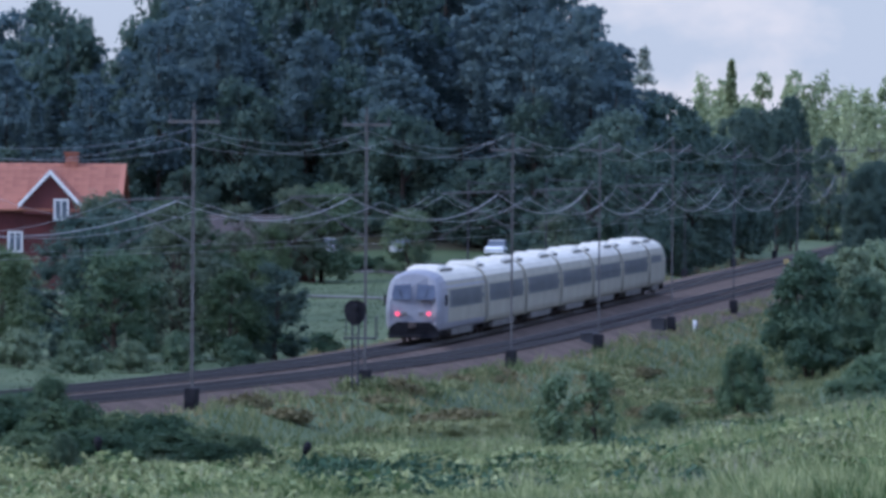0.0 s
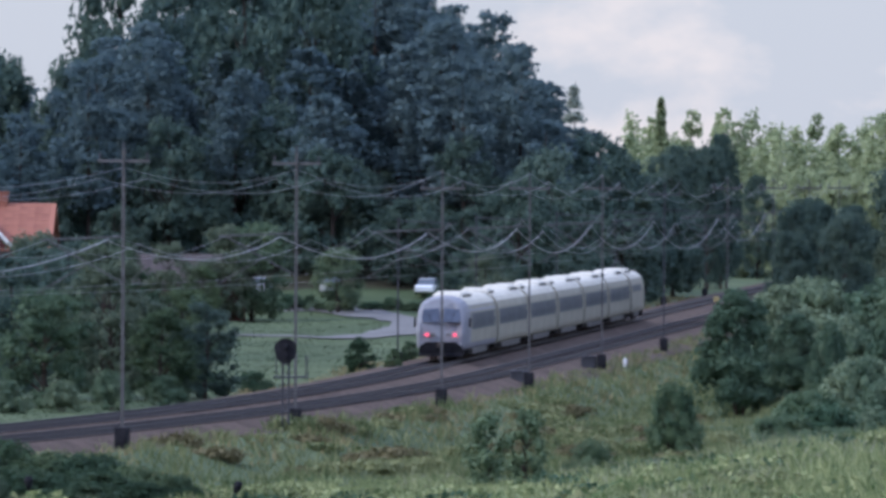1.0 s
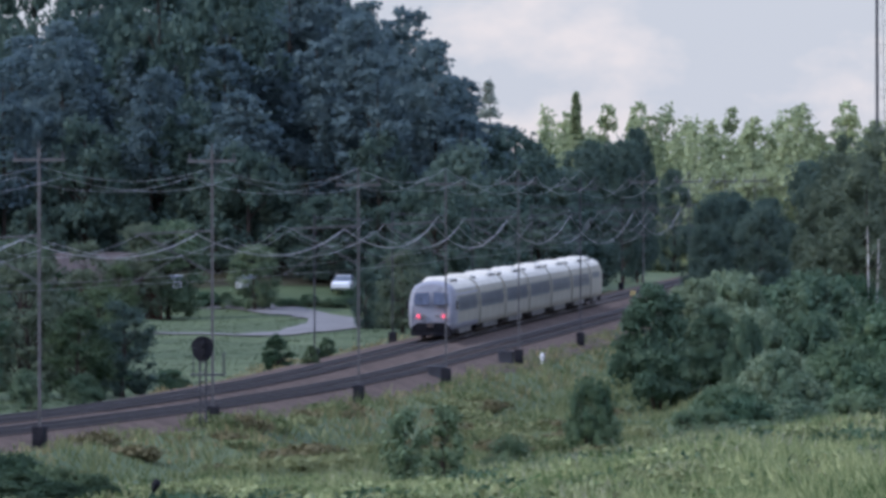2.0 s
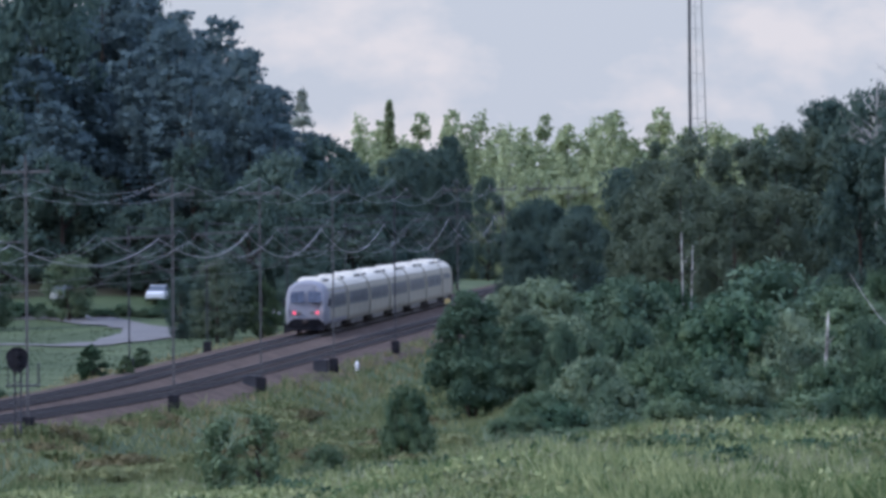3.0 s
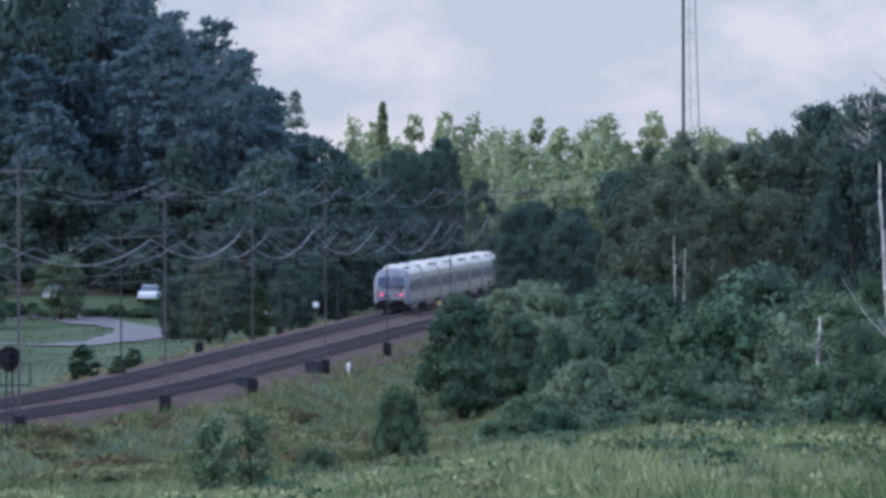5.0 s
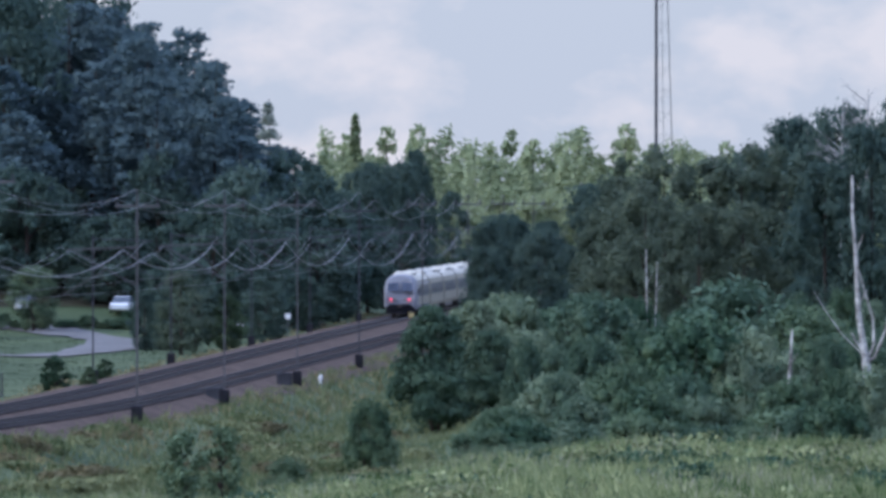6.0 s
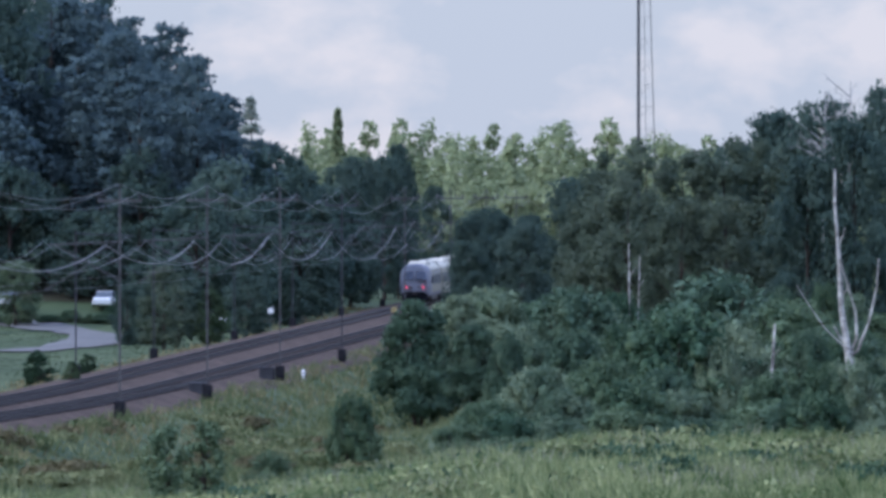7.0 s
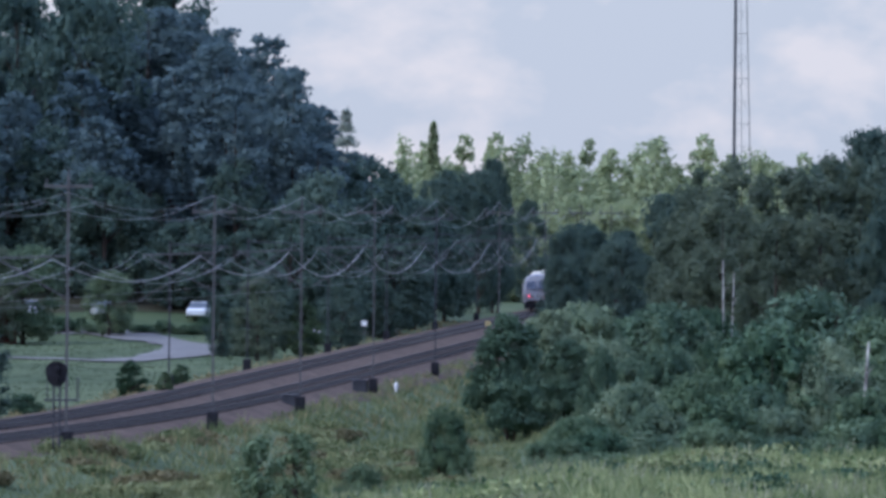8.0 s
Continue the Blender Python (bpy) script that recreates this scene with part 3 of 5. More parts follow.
def spruce(seed, h=18.0, n=4300, mat=None, spread=0.19, name="spruce_tree", label="tall dark green spruce with drooping tiers", needles=None, tiers=None):
    rng = np.random.default_rng(seed)
    tree = empty(name)
    trunk_mesh("trunk", h - 0.3, 0.2, M_BARK, tree, rng)
    c, d = [], []
    tiers = tiers or (24 if mat is None else 70)
    for i in range(n):
        f = (rng.integers(tiers) + rng.uniform(0, 0.5)) / tiers
        f = 1 - (1 - f) ** 0.8 if rng.random() < 0.4 else f
        R = h * spread * (0.85 if mat is None or spread < 0.2 else 0.62) * (1 - f) ** (0.85 if mat is None or spread < 0.2 else 0.5) * (0.85 + (0.5 if mat is None else 0.3) * noise.noise((f * (9 if mat is None else 5), seed, 0))) + 0.12
        a = rng.uniform(0, math.tau)
        lob = 0.78 + 0.22 * math.sin(a * 5 + f * (40 if mat is None else 17))
        q = math.sqrt(rng.uniform(0.12, 1)) * R * lob
        c.append((q * math.cos(a), q * math.sin(a), h * 0.07 + h * 0.93 * f - q * 0.32))
        d.append((math.cos(a) * 0.5, math.sin(a) * 0.5, 0.8))
    v, fc = leaves(np.array(c), np.array(d), 0.27 if mat is None else 0.48, rng)
    raw("crown", v, fc, mat or needles or M_SPRUCE, tree)
    return tagged(tree, label, "tree", "trees of the wooded hill")


def broadleaf(seed, h=14.0, w=4.5, n=4200, mat=None, base=0.22, size=0.36, name="broadleaf_tree", label="dense dark green broadleaf tree", group="", bark=None, droop=False, lumpsize=1.0):
    rng = np.random.default_rng(seed)
    tree = empty(name)
    lumps, limbs = [], []
    z0 = h * base
    m = 64
    for i in range(m):
        f = rng.uniform(0, 1)
        a = rng.uniform(0, math.tau)
        env = w * math.sin(math.pi * (0.16 + 0.78 * f)) ** 0.75
        q = env * math.sqrt(rng.uniform(0.25, 1.0)) * rng.uniform(0.75, 1.0)
        r = rng.uniform(0.17, 0.33) * w * lumpsize
        lumps.append((q * math.cos(a), q * math.sin(a), z0 + (h - z0 - r * 0.8) * f + r * 0.2, r, r * (1.5 if droop else 0.8)))
        if i % 4 == 0:
            limbs.append((max(z0 * 0.6, z0 + (h - z0) * f * 0.6), a, q * 0.9, (h - z0) * 0.16))
    trunk_mesh("trunk", h * 0.9, 0.045 * w + 0.06, bark or M_BARK, tree, rng, limbs)
    v, f = foliage(lumps, int(n * 1.5), size * 0.74, rng, 0.4, fill=0.45)
    raw("crown", v, f, mat or M_LEAF, tree, smooth=True)
    return tagged(tree, label, "tree", group)


def bush(seed, h=3.0, w=2.6, n=2300, mat=None, size=0.15, name="bush", label="dense green wild bush", group=""):
    rng = np.random.default_rng(seed)
    tree = empty(name)
    bm = bmesh.new()
    for i in range(7):
        a = rng.uniform(0, math.tau)
        rod(bm, (0.1 * math.cos(a), 0.1 * math.sin(a), -0.3), (w * 0.5 * math.cos(a), w * 0.5 * math.sin(a), h * 0.7), 0.05, 0.015, 5)
    part("stem", bm, M_BARK, tree)
    lumps = []
    for i in range(34):
        a = rng.uniform(0, math.tau)
        up = rng.uniform(0.05, 1.0)
        out = math.sqrt(1 - up * up) * rng.uniform(0.8, 1.0)
        r = rng.uniform(0.16, 0.30) * min(w, h)
        lumps.append(((w - r * 0.7) * out * math.cos(a), (w - r * 0.7) * out * math.sin(a), max(r * 0.4, (h - r) * up), r, r * 0.9))
    lumps.append((0, 0, h * 0.35, w * 0.75, h * 0.42))
    v, f = foliage(lumps, int(n * 1.6), size * 0.86, rng, 0.7)
    v[:, 2] = np.maximum(v[:, 2], -0.15)
    raw("crown", v, f, mat or M_WILLOW, tree, smooth=True)
    return tagged(tree, label, "bush", group)


def put(tree, x, y, scale=1.0, rz=0.0, dz=0.0, sx=1.0, first=False):
    m = pose(x, y, float(land(x, y)) + dz, 0, 0, rz) @ Matrix.Diagonal((scale * sx, scale * sx, scale, 1))
    if first:
        tree.matrix_basis = m
        return tree
    return copy_thing(tree, m)


class Kind:
    """A few forms of one kind of plant, set out one after another."""

    def __init__(self, *forms):
        self.forms, self.used, self.i = forms, set(), 0

    def size(self):
        """Height and half width of the form that comes next."""
        crown = [c for c in self.forms[self.i % len(self.forms)].children if c.name.startswith("crown")][0]
        box = np.array([c[:] for c in crown.bound_box])
        return box[:, 2].max(), (box[:, 0].max() - box[:, 0].min()) / 2

    def put(self, x, y, scale=1.0, sx=1.0, dz=0.0, form=None):
        k = self.i % len(self.forms) if form is None else form
        self.i += 1
        first = k not in self.used
        self.used.add(k)
        return put(self.forms[k], x, y, scale, random.uniform(0, 360), dz, sx, first)


# the wooded hill
def wooded_hill():
    # needle litter under the trees, darkened to hold the shade between the trunks
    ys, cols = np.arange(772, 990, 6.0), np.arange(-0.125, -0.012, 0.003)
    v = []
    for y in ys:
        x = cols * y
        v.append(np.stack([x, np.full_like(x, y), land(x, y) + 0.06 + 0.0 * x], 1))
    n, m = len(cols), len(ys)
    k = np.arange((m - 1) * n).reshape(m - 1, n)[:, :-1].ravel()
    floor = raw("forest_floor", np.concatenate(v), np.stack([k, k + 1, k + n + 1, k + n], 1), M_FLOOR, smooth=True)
    tagged(floor, "brown needle litter with the shade under the trees painted in", "ground", kind="structure")
    pines = Kind(*[pine(10 + i) for i in range(5)])
    spruces = Kind(*[spruce(30 + i) for i in range(3)])
    leafy = Kind(*[broadleaf(40 + i, 8.0, 3.0, 2600, M_DARKLEAF, 0.02, 0.26, "broadleaf_tree", "leafy green tree among the pines of the hill", "trees of the wooded hill") for i in range(3)])
    rng = random.Random(5)
    y, row = 786.0, 0
    while y < 900:
        step = 4.5
        x = -0.106 * y + rng.uniform(0, step)
        edge = -14.0
        while x < edge:
            jx, jy = x + rng.uniform(-1.2, 1.2), y + rng.uniform(-4, 4)
            k = rng.uniform(0.88, 1.08) * float(np.interp(jx * 850 / jy, [-24, -21, -19, -13], [1.0, 0.9, 0.72, 0.62]))
            if jx < -27 and rng.random() < 0.2:
                leafy.put(jx, jy, 1.85 * k * rng.uniform(0.85, 1.0), rng.uniform(0.75, 0.9))
            elif rng.random() < (0.75 if row < 3 else 0.55):
                pines.put(jx, jy, k, rng.uniform(1.0, 1.3))
            else:
                spruces.put(jx, jy, k * rng.uniform(0.85, 1.02), rng.uniform(1.1, 1.5))
            x += step * rng.uniform(0.75, 1.25)
        y += 11.5
        row += 1
    for x, y in ((-24, 905), (-21.5, 898), (-19, 905), (-27, 910), (-30, 905), (-17, 895), (-15, 880), (-23, 885), (-13.5, 890)):
        spruces.put(x, y, 0.85, 1.5)
    for i in range(34):
        x = -0.104 + 0.088 * i / 33 + rng.uniform(-0.002, 0.002)
        y = rng.uniform(774, 792)
        leafy.put(x * y, y, rng.uniform(0.45, 0.95), rng.uniform(0.9, 1.4))
    # the lone pine and the lower trees at the end of the hill
    for x, y, k in ((-15.0, 850, 0.70), (-12.6, 846, 0.60), (-11.0, 850, 0.54), (-9.6, 852, 0.50), (-13.8, 835, 0.70), (-12.0, 830, 0.55)):
        pines.put(x, y, k, 1.2)
    lone = spruce(77, 19.2, 3600, None, 0.30, "pine_tree", "pale grey-green pine standing alone at the end of the hill", M_PALEPINE, 13)
    put(lone, -17.8, 862, 1.0, 0, 0, 1.0, True)
    for x, y, k in ((-15.5, 770, 1.0), (-14.0, 785, 1.1), (-12.2, 800, 0.9), (-10.6, 815, 0.9), (-9.4, 830, 0.85), (-17.5, 742, 1.0), (-7.8, 850, 0.9), (-19.8, 735, 0.9)):
        leafy.put(x, y, k, 1.0)


wooded_hill()


# the woods far behind the line, sunlight and haze put into their leaf colour
def far_tree(seed, w, h=16.5, n=1500):
    """A tree in sunlit leaf colour with an uneven oval crown that thins towards its tip."""
    rng = np.random.default_rng(seed)
    tree = empty("birch_tree")
    lumps = []
    for i in range(44):
        f = (i + rng.random()) / 44
        a = rng.uniform(0, math.tau)
        env = w * min(1.0, 0.5 + 1.6 * f) * (1 - f) ** 0.5
        q = env * rng.uniform(0.2, 0.95)
        r = rng.uniform(0.35, 0.62) * (0.42 + 0.58 * (1 - f)) * w * 0.75
        lumps.append((q * math.cos(a), q * math.sin(a), h * (0.06 + 0.92 * f), r, r * rng.uniform(0.9, 1.5)))
    trunk_mesh("trunk", h * 0.92, 0.16, M_BARK, tree, rng)
    v, f = lumps_to_leaves(lumps, n, 0.42, rng, 0.3)
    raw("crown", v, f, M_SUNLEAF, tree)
    return tagged(tree, "birch of the far wood, its leaves painted a sunlit yellow-green", "tree", "trees of the far wood")


def far_woods():
    kinds = Kind(*[far_tree(60 + i, w) for i, w in enumerate((3.0, 3.8, 4.4, 3.3, 4.0, 2.6))])
    round_ones = Kind(*[broadleaf(50 + i, 10.5, 3.6, 2600, M_SUNLEAF, 0.0, 0.34, "broadleaf_tree", "rounded tree of the far wood, its leaves painted a sunlit yellow-green", "trees of the far wood") for i in range(2)])
    for x, k in ((-3.2, 0.9), (0.6, 1.0), (3.6, 1.12), (6.8, 1.0), (10.0, 1.12), (13.2, 1.02), (16.4, 1.1), (20.0, 1.0)):
        round_ones.put(x, 1076 + 3 * math.sin(x), k * (1.05 + 0.12 * math.sin(5 * x)), 1.0)
    rng = random.Random(9)
    for y, low, high in ((1086, 0.85, 1.05), (1100, 0.98, 1.15), (1116, 1.05, 1.27), (1140, 1.1, 1.32)):
        x = -0.014 * y
        while x < 0.062 * y:
            kinds.put(x, y + rng.uniform(-5, 5), rng.uniform(low, high), rng.uniform(0.9, 1.3))
            x += rng.uniform(1.6, 3.0)
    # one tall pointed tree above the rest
    tip = spruce(66, 21.2, 3600, M_SUNLEAF, 0.16, "columnar_tree", "tall narrow tree, its leaves painted a sunlit green")
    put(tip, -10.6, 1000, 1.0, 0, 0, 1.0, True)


far_woods()


# trees beside the line on the camera's side
def line_side_trees():
    dark = Kind(*[broadleaf(70 + i, 11.5, 4.4, 7500, M_DARKLEAF, 0.03, 0.27, "broadleaf_tree", "dense dark green broadleaf tree beside the line", "trees beside the line") for i in range(3)])
    birch = Kind(*[broadleaf(80 + i, 15.0, 3.6, 7500, M_BIRCH, 0.06, 0.24, "birch_tree", "grey-green birch with drooping twigs", "trees beside the line", M_BARK, True, 0.7) for i in range(3)])
    # the tall dark group where the line is lost to sight
    for x, y, k, w in ((-9.6, 935, 1.24, 0.66), (-7.2, 940, 1.36, 0.66), (-4.9, 946, 1.38, 0.64), (-3.4, 955, 1.2, 0.55), (-4.8, 925, 0.85, 0.6), (-2.8, 962, 0.9, 0.6), (0.8, 1064, 0.9, 0.75)):
        dark.put(x, y, k, w)
    for x, y, k, w in ((2.9, 650, 0.74, 0.75), (3.0, 640, 0.60, 0.85), (3.4, 628, 0.5, 0.9), (5.2, 660, 0.74, 0.9)):
        dark.put(x, y, k, w)
    for x, y, k in ((4.6, 690, 0.74), (8.0, 700, 0.78), (7.0, 655, 0.70), (11.5, 690, 0.9)):
        dark.put(x, y, k)
    for x, y, k in ((11.6, 606, 0.95), (13.2, 612, 1.03), (15.2, 600, 1.06), (17.8, 605, 1.07), (20.6, 600, 1.05), (13.4, 575, 0.86), (16.6, 570, 0.86), (23.2, 600, 1.04), (12.0, 580, 0.78), (19.5, 570, 0.86)):
        birch.put(x, y, k, 1.05)
    for x, y, k in ((22.6, 640, 1.18), (25.6, 640, 1.24), (28.5, 635, 1.26), (24.5, 560, 1.02), (27.5, 560, 1.1), (32, 600, 1.3)):
        dark.put(x, y, k, 0.85)


line_side_trees()


def bushes():
    green = Kind(*[bush(100 + i, mat=M_PALESHRUB) for i in range(4)])
    darker = Kind(*[bush(110 + i, 3.2, 2.4, 2300, M_SHRUB, 0.145, "bush", "dense mid-green wild bush") for i in range(3)])
    # the large rounded bush by the line, and the thicket beside it
    big = bush(120, 7.1, 2.65, 9000, M_PALESHRUB, 0.17, "sallow_bush", "tall rounded green sallow bush")
    put(big, -0.6, 468, 1.0, 0, 0, 1.0, True)
    put(big, 1.5, 472, 0.88, 120, 0, 1.05)
    put(big, 2.4, 462, 0.62, 290, 0, 1.1)
    rng = random.Random(3)
    # the thicket on the camera's side: x, y, height, half width, kind
    for x, y, h, r, kind in (
        (16.9, 427, 4.2, 1.9, 1), (1.5, 392, 2.0, 1.5, 1), (3.7, 396, 2.7, 2.2, 1), (6.4, 408, 3.7, 1.9, 0), (9.5, 405, 3.2, 2.0, 1), (12.1, 410, 3.5, 1.9, 0), (16.7, 418, 4.6, 3.4, 1),
        (14.0, 396, 2.6, 1.6, 1), (17.9, 398, 2.8, 1.8, 1), (2.7, 430, 3.1, 2.0, 1), (5.4, 432, 3.9, 2.3, 0), (8.8, 440, 4.1, 2.6, 1),
        (12.9, 448, 4.8, 3.5, 1), (17.1, 452, 3.8, 2.4, 0), (21.1, 455, 4.0, 2.7, 0), (3.6, 500, 4.5, 2.6, 0), (6.0, 470, 3.4, 2.2, 1), (8.4, 505, 4.0, 2.8, 0),
        (11.1, 500, 2.7, 2.3, 1), (16.8, 505, 4.8, 3.8, 0), (20.9, 500, 3.4, 2.6, 1), (24.8, 505, 4.0, 2.6, 1), (13.3, 510, 2.9, 2.7, 1), (5.7, 515, 3.1, 2.4, 1)):
        plant = darker if kind else green
        tall, wide = plant.size()
        plant.put(x, y, h / tall, 1.3 * (r / wide) / (h / tall))
    # the dense undergrowth between them: distance, first and last x, height over the rails
    for y, xa, xb, top in ((394, 1.5, 22.0, 0.4), (424, 3.0, 24.0, 1.6), (452, 4.0, 25.5, 2.9), (486, 4.5, 27.0, 3.0), (516, 5.0, 29.0, 3.6), (540, 6.0, 30.0, 4.2)):
        x = xa
        while x < xb:
            plant = darker if rng.random() < 0.55 else green
            tall, wide = plant.size()
            yy, r = y + rng.uniform(-6, 6), rng.uniform(1.5, 2.6)
            h = max(1.2, (top - float(land(x, yy))) * rng.uniform(0.75, 1.0))
            plant.put(x, yy, h / tall, (r / wide) / (h / tall))
            x += r * rng.uniform(0.9, 1.3)
    # shrubs below the line
    for x, y, k in ((-6.2, 335, 0.68), (-3.3, 370, 0.82)):
        darker.put(x, y, k, 0.68)
    sapling = broadleaf(125, 2.9, 0.9, 700, M_SHRUB, 0.05, 0.15, "sapling", "sparse young green sapling on the slope", droop=True)
    put(sapling, -9.9, 325, 1.0, 0, 0, 1.0, True)
    put(sapling, -8.5, 327, 1.05, 130)
    # across the line: round bushes and small firs in the field
    for x, y, k in ((-28.2, 489, 0.62), (-30.2, 487, 0.42), (-31.5, 484, 0.5)):
        darker.put(x, y, k, 1.0)
    fir = broadleaf(130, 2.3, 1.0, 1200, M_LEAF, 0.0, 0.16, "young_tree", "small bushy green tree in the field")
    put(fir, -23.7, 525, 1.0, 0, 0, 1.0, True)
    put(fir, -22.1, 560, 0.65, 70)
    put(fir, -20.7, 500, 0.6, 150)
    # the leafy belt between the line and the house
    trees = Kind(*[broadleaf(140 + i, 8.0, 3.2, 4600, (M_LEAF, M_DARKLEAF, M_WILLOW, M_BIRCH)[i], 0.02, 0.20, "broadleaf_tree", "leafy green tree between the track and the house", "trees by the house") for i in range(4)])
    for x, y, k in ((-43.5, 458, 0.78), (-40.4, 470, 1.02), (-37.2, 455, 0.86), (-34.6, 466, 0.98), (-31.6, 462, 0.80), (-29.6, 468, 0.66), (-45.5, 480, 0.9), (-37.5, 500, 1.05), (-33.0, 500, 0.9), (-43.0, 520, 1.0), (-48.5, 470, 0.85), (-46.4, 560, 1.1), (-41.2, 562, 1.22), (-43.8, 556, 1.0)):
        trees.put(x, y, k)
    for x, y, k in ((-41.5, 446, 0.55), (-38.2, 442, 0.5), (-33.4, 450, 0.6), (-30.6, 452, 0.5), (-35.6, 446, 0.45), (-44.6, 440, 0.55)):
        green.put(x, y, k, 1.0)
    for x, y, k in ((-42.8, 740, 1.35), (-45.0, 738, 1.05), (-53.5, 700, 1.15), (-56.0, 690, 0.95), (-36.0, 752, 0.9), (-20.4, 664, 0.82), (-17.6, 690, 0.72), (-15.0, 712, 0.7), (-22.5, 700, 0.7), (-49.5, 734, 0.85), (-46.6, 733, 0.75)):
        trees.put(x, y, k, 0.95)
    # the low broad mound of shrub on the near slope
    shade = Kind(*[bush(115 + i, 2.6, 2.6, 2300, M_LEAF, 0.15, "bush", "low spreading dark green shrub on the slope", "shrubs of the mound") for i in range(2)])
    for x, y, h, r in ((-28.1, 302, 2.0, 2.6), (-26.2, 300, 2.2, 2.6), (-24.3, 298, 2.4, 2.8), (-22.5, 296, 2.2, 2.5), (-20.8, 292, 1.9, 2.2), (-19.3, 288, 1.5, 1.6), (-18.3, 286, 1.1, 1.1), (-24.7, 292, 1.6, 2.6), (-26.4, 290, 1.5, 2.3), (-22.2, 290, 1.5, 2.6), (-24.2, 272, 1.1, 2.1), (-22.5, 272, 1.4, 2.2), (-20.5, 270, 1.2, 2.2), (-19.0, 270, 1.1, 1.6), (-17.7, 268, 1.1, 1.1)):
        tall, wide = shade.size()
        shade.put(x, y, h / tall, (r / wide) / (h / tall))
    green.put(-22.6, 258, 0.35, 0.75)
    # leafy bushes that close off the near end of the line
    for x, y, h, r in ((-31.8, 345, 1.6, 2.1), (-30.5, 342, 2.2, 1.0), (-31.6, 335, 0.9, 1.4), (-30.8, 338, 1.5, 1.6)):
        tall, wide = darker.size()
        darker.put(x, y, h / tall, (r / wide) / (h / tall))
    # dark trees at the foot of the hill, beyond the field
    foot = Kind(*[broadleaf(150 + i, 8.0, 2.8, 4200, M_DARKLEAF, 0.0, 0.24, "broadleaf_tree", "dark green tree at the foot of the hill", "trees of the wooded hill") for i in range(2)])
    for x, y, h, r in ((-22.2, 684, 7.2, 2.7), (-20.1, 690, 7.7, 2.5), (-17.6, 735, 6.9, 2.4), (-15.4, 745, 7.1, 2.7), (-12.4, 770, 5.5, 2.5), (-10.0, 800, 5.5, 2.6), (-23.8, 680, 5.6, 1.8)):
        tall, wide = foot.size()
        foot.put(x, y, h / tall, (r / wide) / (h / tall))
    for x in (-28.1, -36.4, -38.9):
        darker.put(x, 761, 0.5, 0.7)
    # a low hedge before the parked cars
    x = -46.0
    while x < -26:
        tall, wide = darker.size()
        darker.put(x, 757 + rng.uniform(-2, 2), rng.uniform(0.7, 1.2) / tall, 1.9)
        x += rng.uniform(1.0, 1.9)


bushes()


# ---- overhead line ----
MASTS = [355, 386, 425, 462, 512, 568, 640, 705, 770, 835]


def mast(h, mat, arm=1):
    """A lattice mast; its track lies towards -x when arm is 1, +x when -1."""
    m = empty("catenary_mast")
    for sy in (-1, 1):
        bm = bmesh.new()
        box(bm, -0.036, 0.036, sy * 0.12 - 0.02, sy * 0.12 + 0.02, -1.0, h)
        part("upright", bm, mat, m)
    bm = bmesh.new()
    for i in range(int(h / 0.55)):
        z = -0.4 + i * 0.55
        s = 1 if i % 2 else -1
        rod(bm, (0, -0.12 * s, z), (0, 0.12 * s, z + 0.55), 0.014, n=4)
    part("lattice", bm, mat, m)
    bm = bmesh.new()
    box(bm, -0.26, 0.26, -0.3, 0.3, -1.2, 0.3, 0.05)
    part("footing", bm, M_BLACK, m, "dark concrete footing")
    if arm > 0:
        bm = bmesh.new()
        box(bm, -1.1, 1.1, -0.05, 0.05, h - 0.55, h - 0.43)
        part("crossarm", bm, mat, m)
    for x in (-1.0, 0.0, 1.0) if arm > 0 else ():
        bm = bmesh.new()
        z = h - 0.43 if x else h
        rod(bm, (x, 0, z), (x, 0, z + 0.3), 0.05, 0.04, 8)
        part("insulator", bm, M_DARKMAST, m, "brown ceramic insulator")
    bm = bmesh.new()
    e = -3.5 * arm
    rod(bm, (0, 0, 8.1), (e, 0, 7.95), 0.035)
    rod(bm, (0, 0, 6.2), (e * 0.9, 0, 7.9), 0.03)
    rod(bm, (e * 0.45, 0, 6.95), (e * 1.05, 0, 5.75), 0.025)
    part("cantilever", bm, mat, m)
    return m


def wire(points, r, name="overhead_wire", label="grey drawn overhead wire"):
    cu = bpy.data.curves.new(name, "CURVE")
    cu.dimensions, cu.bevel_depth, cu.bevel_resolution = "3D", r, 1
    sp = cu.splines.new("POLY")
    sp.points.add(len(points) - 1)
    for p, c in zip(sp.points, points):
        p.co = (*c, 1)
    cu.materials.append(M_WIRE)
    return tagged(new(name, cu), label, "wire", "wires over the line")


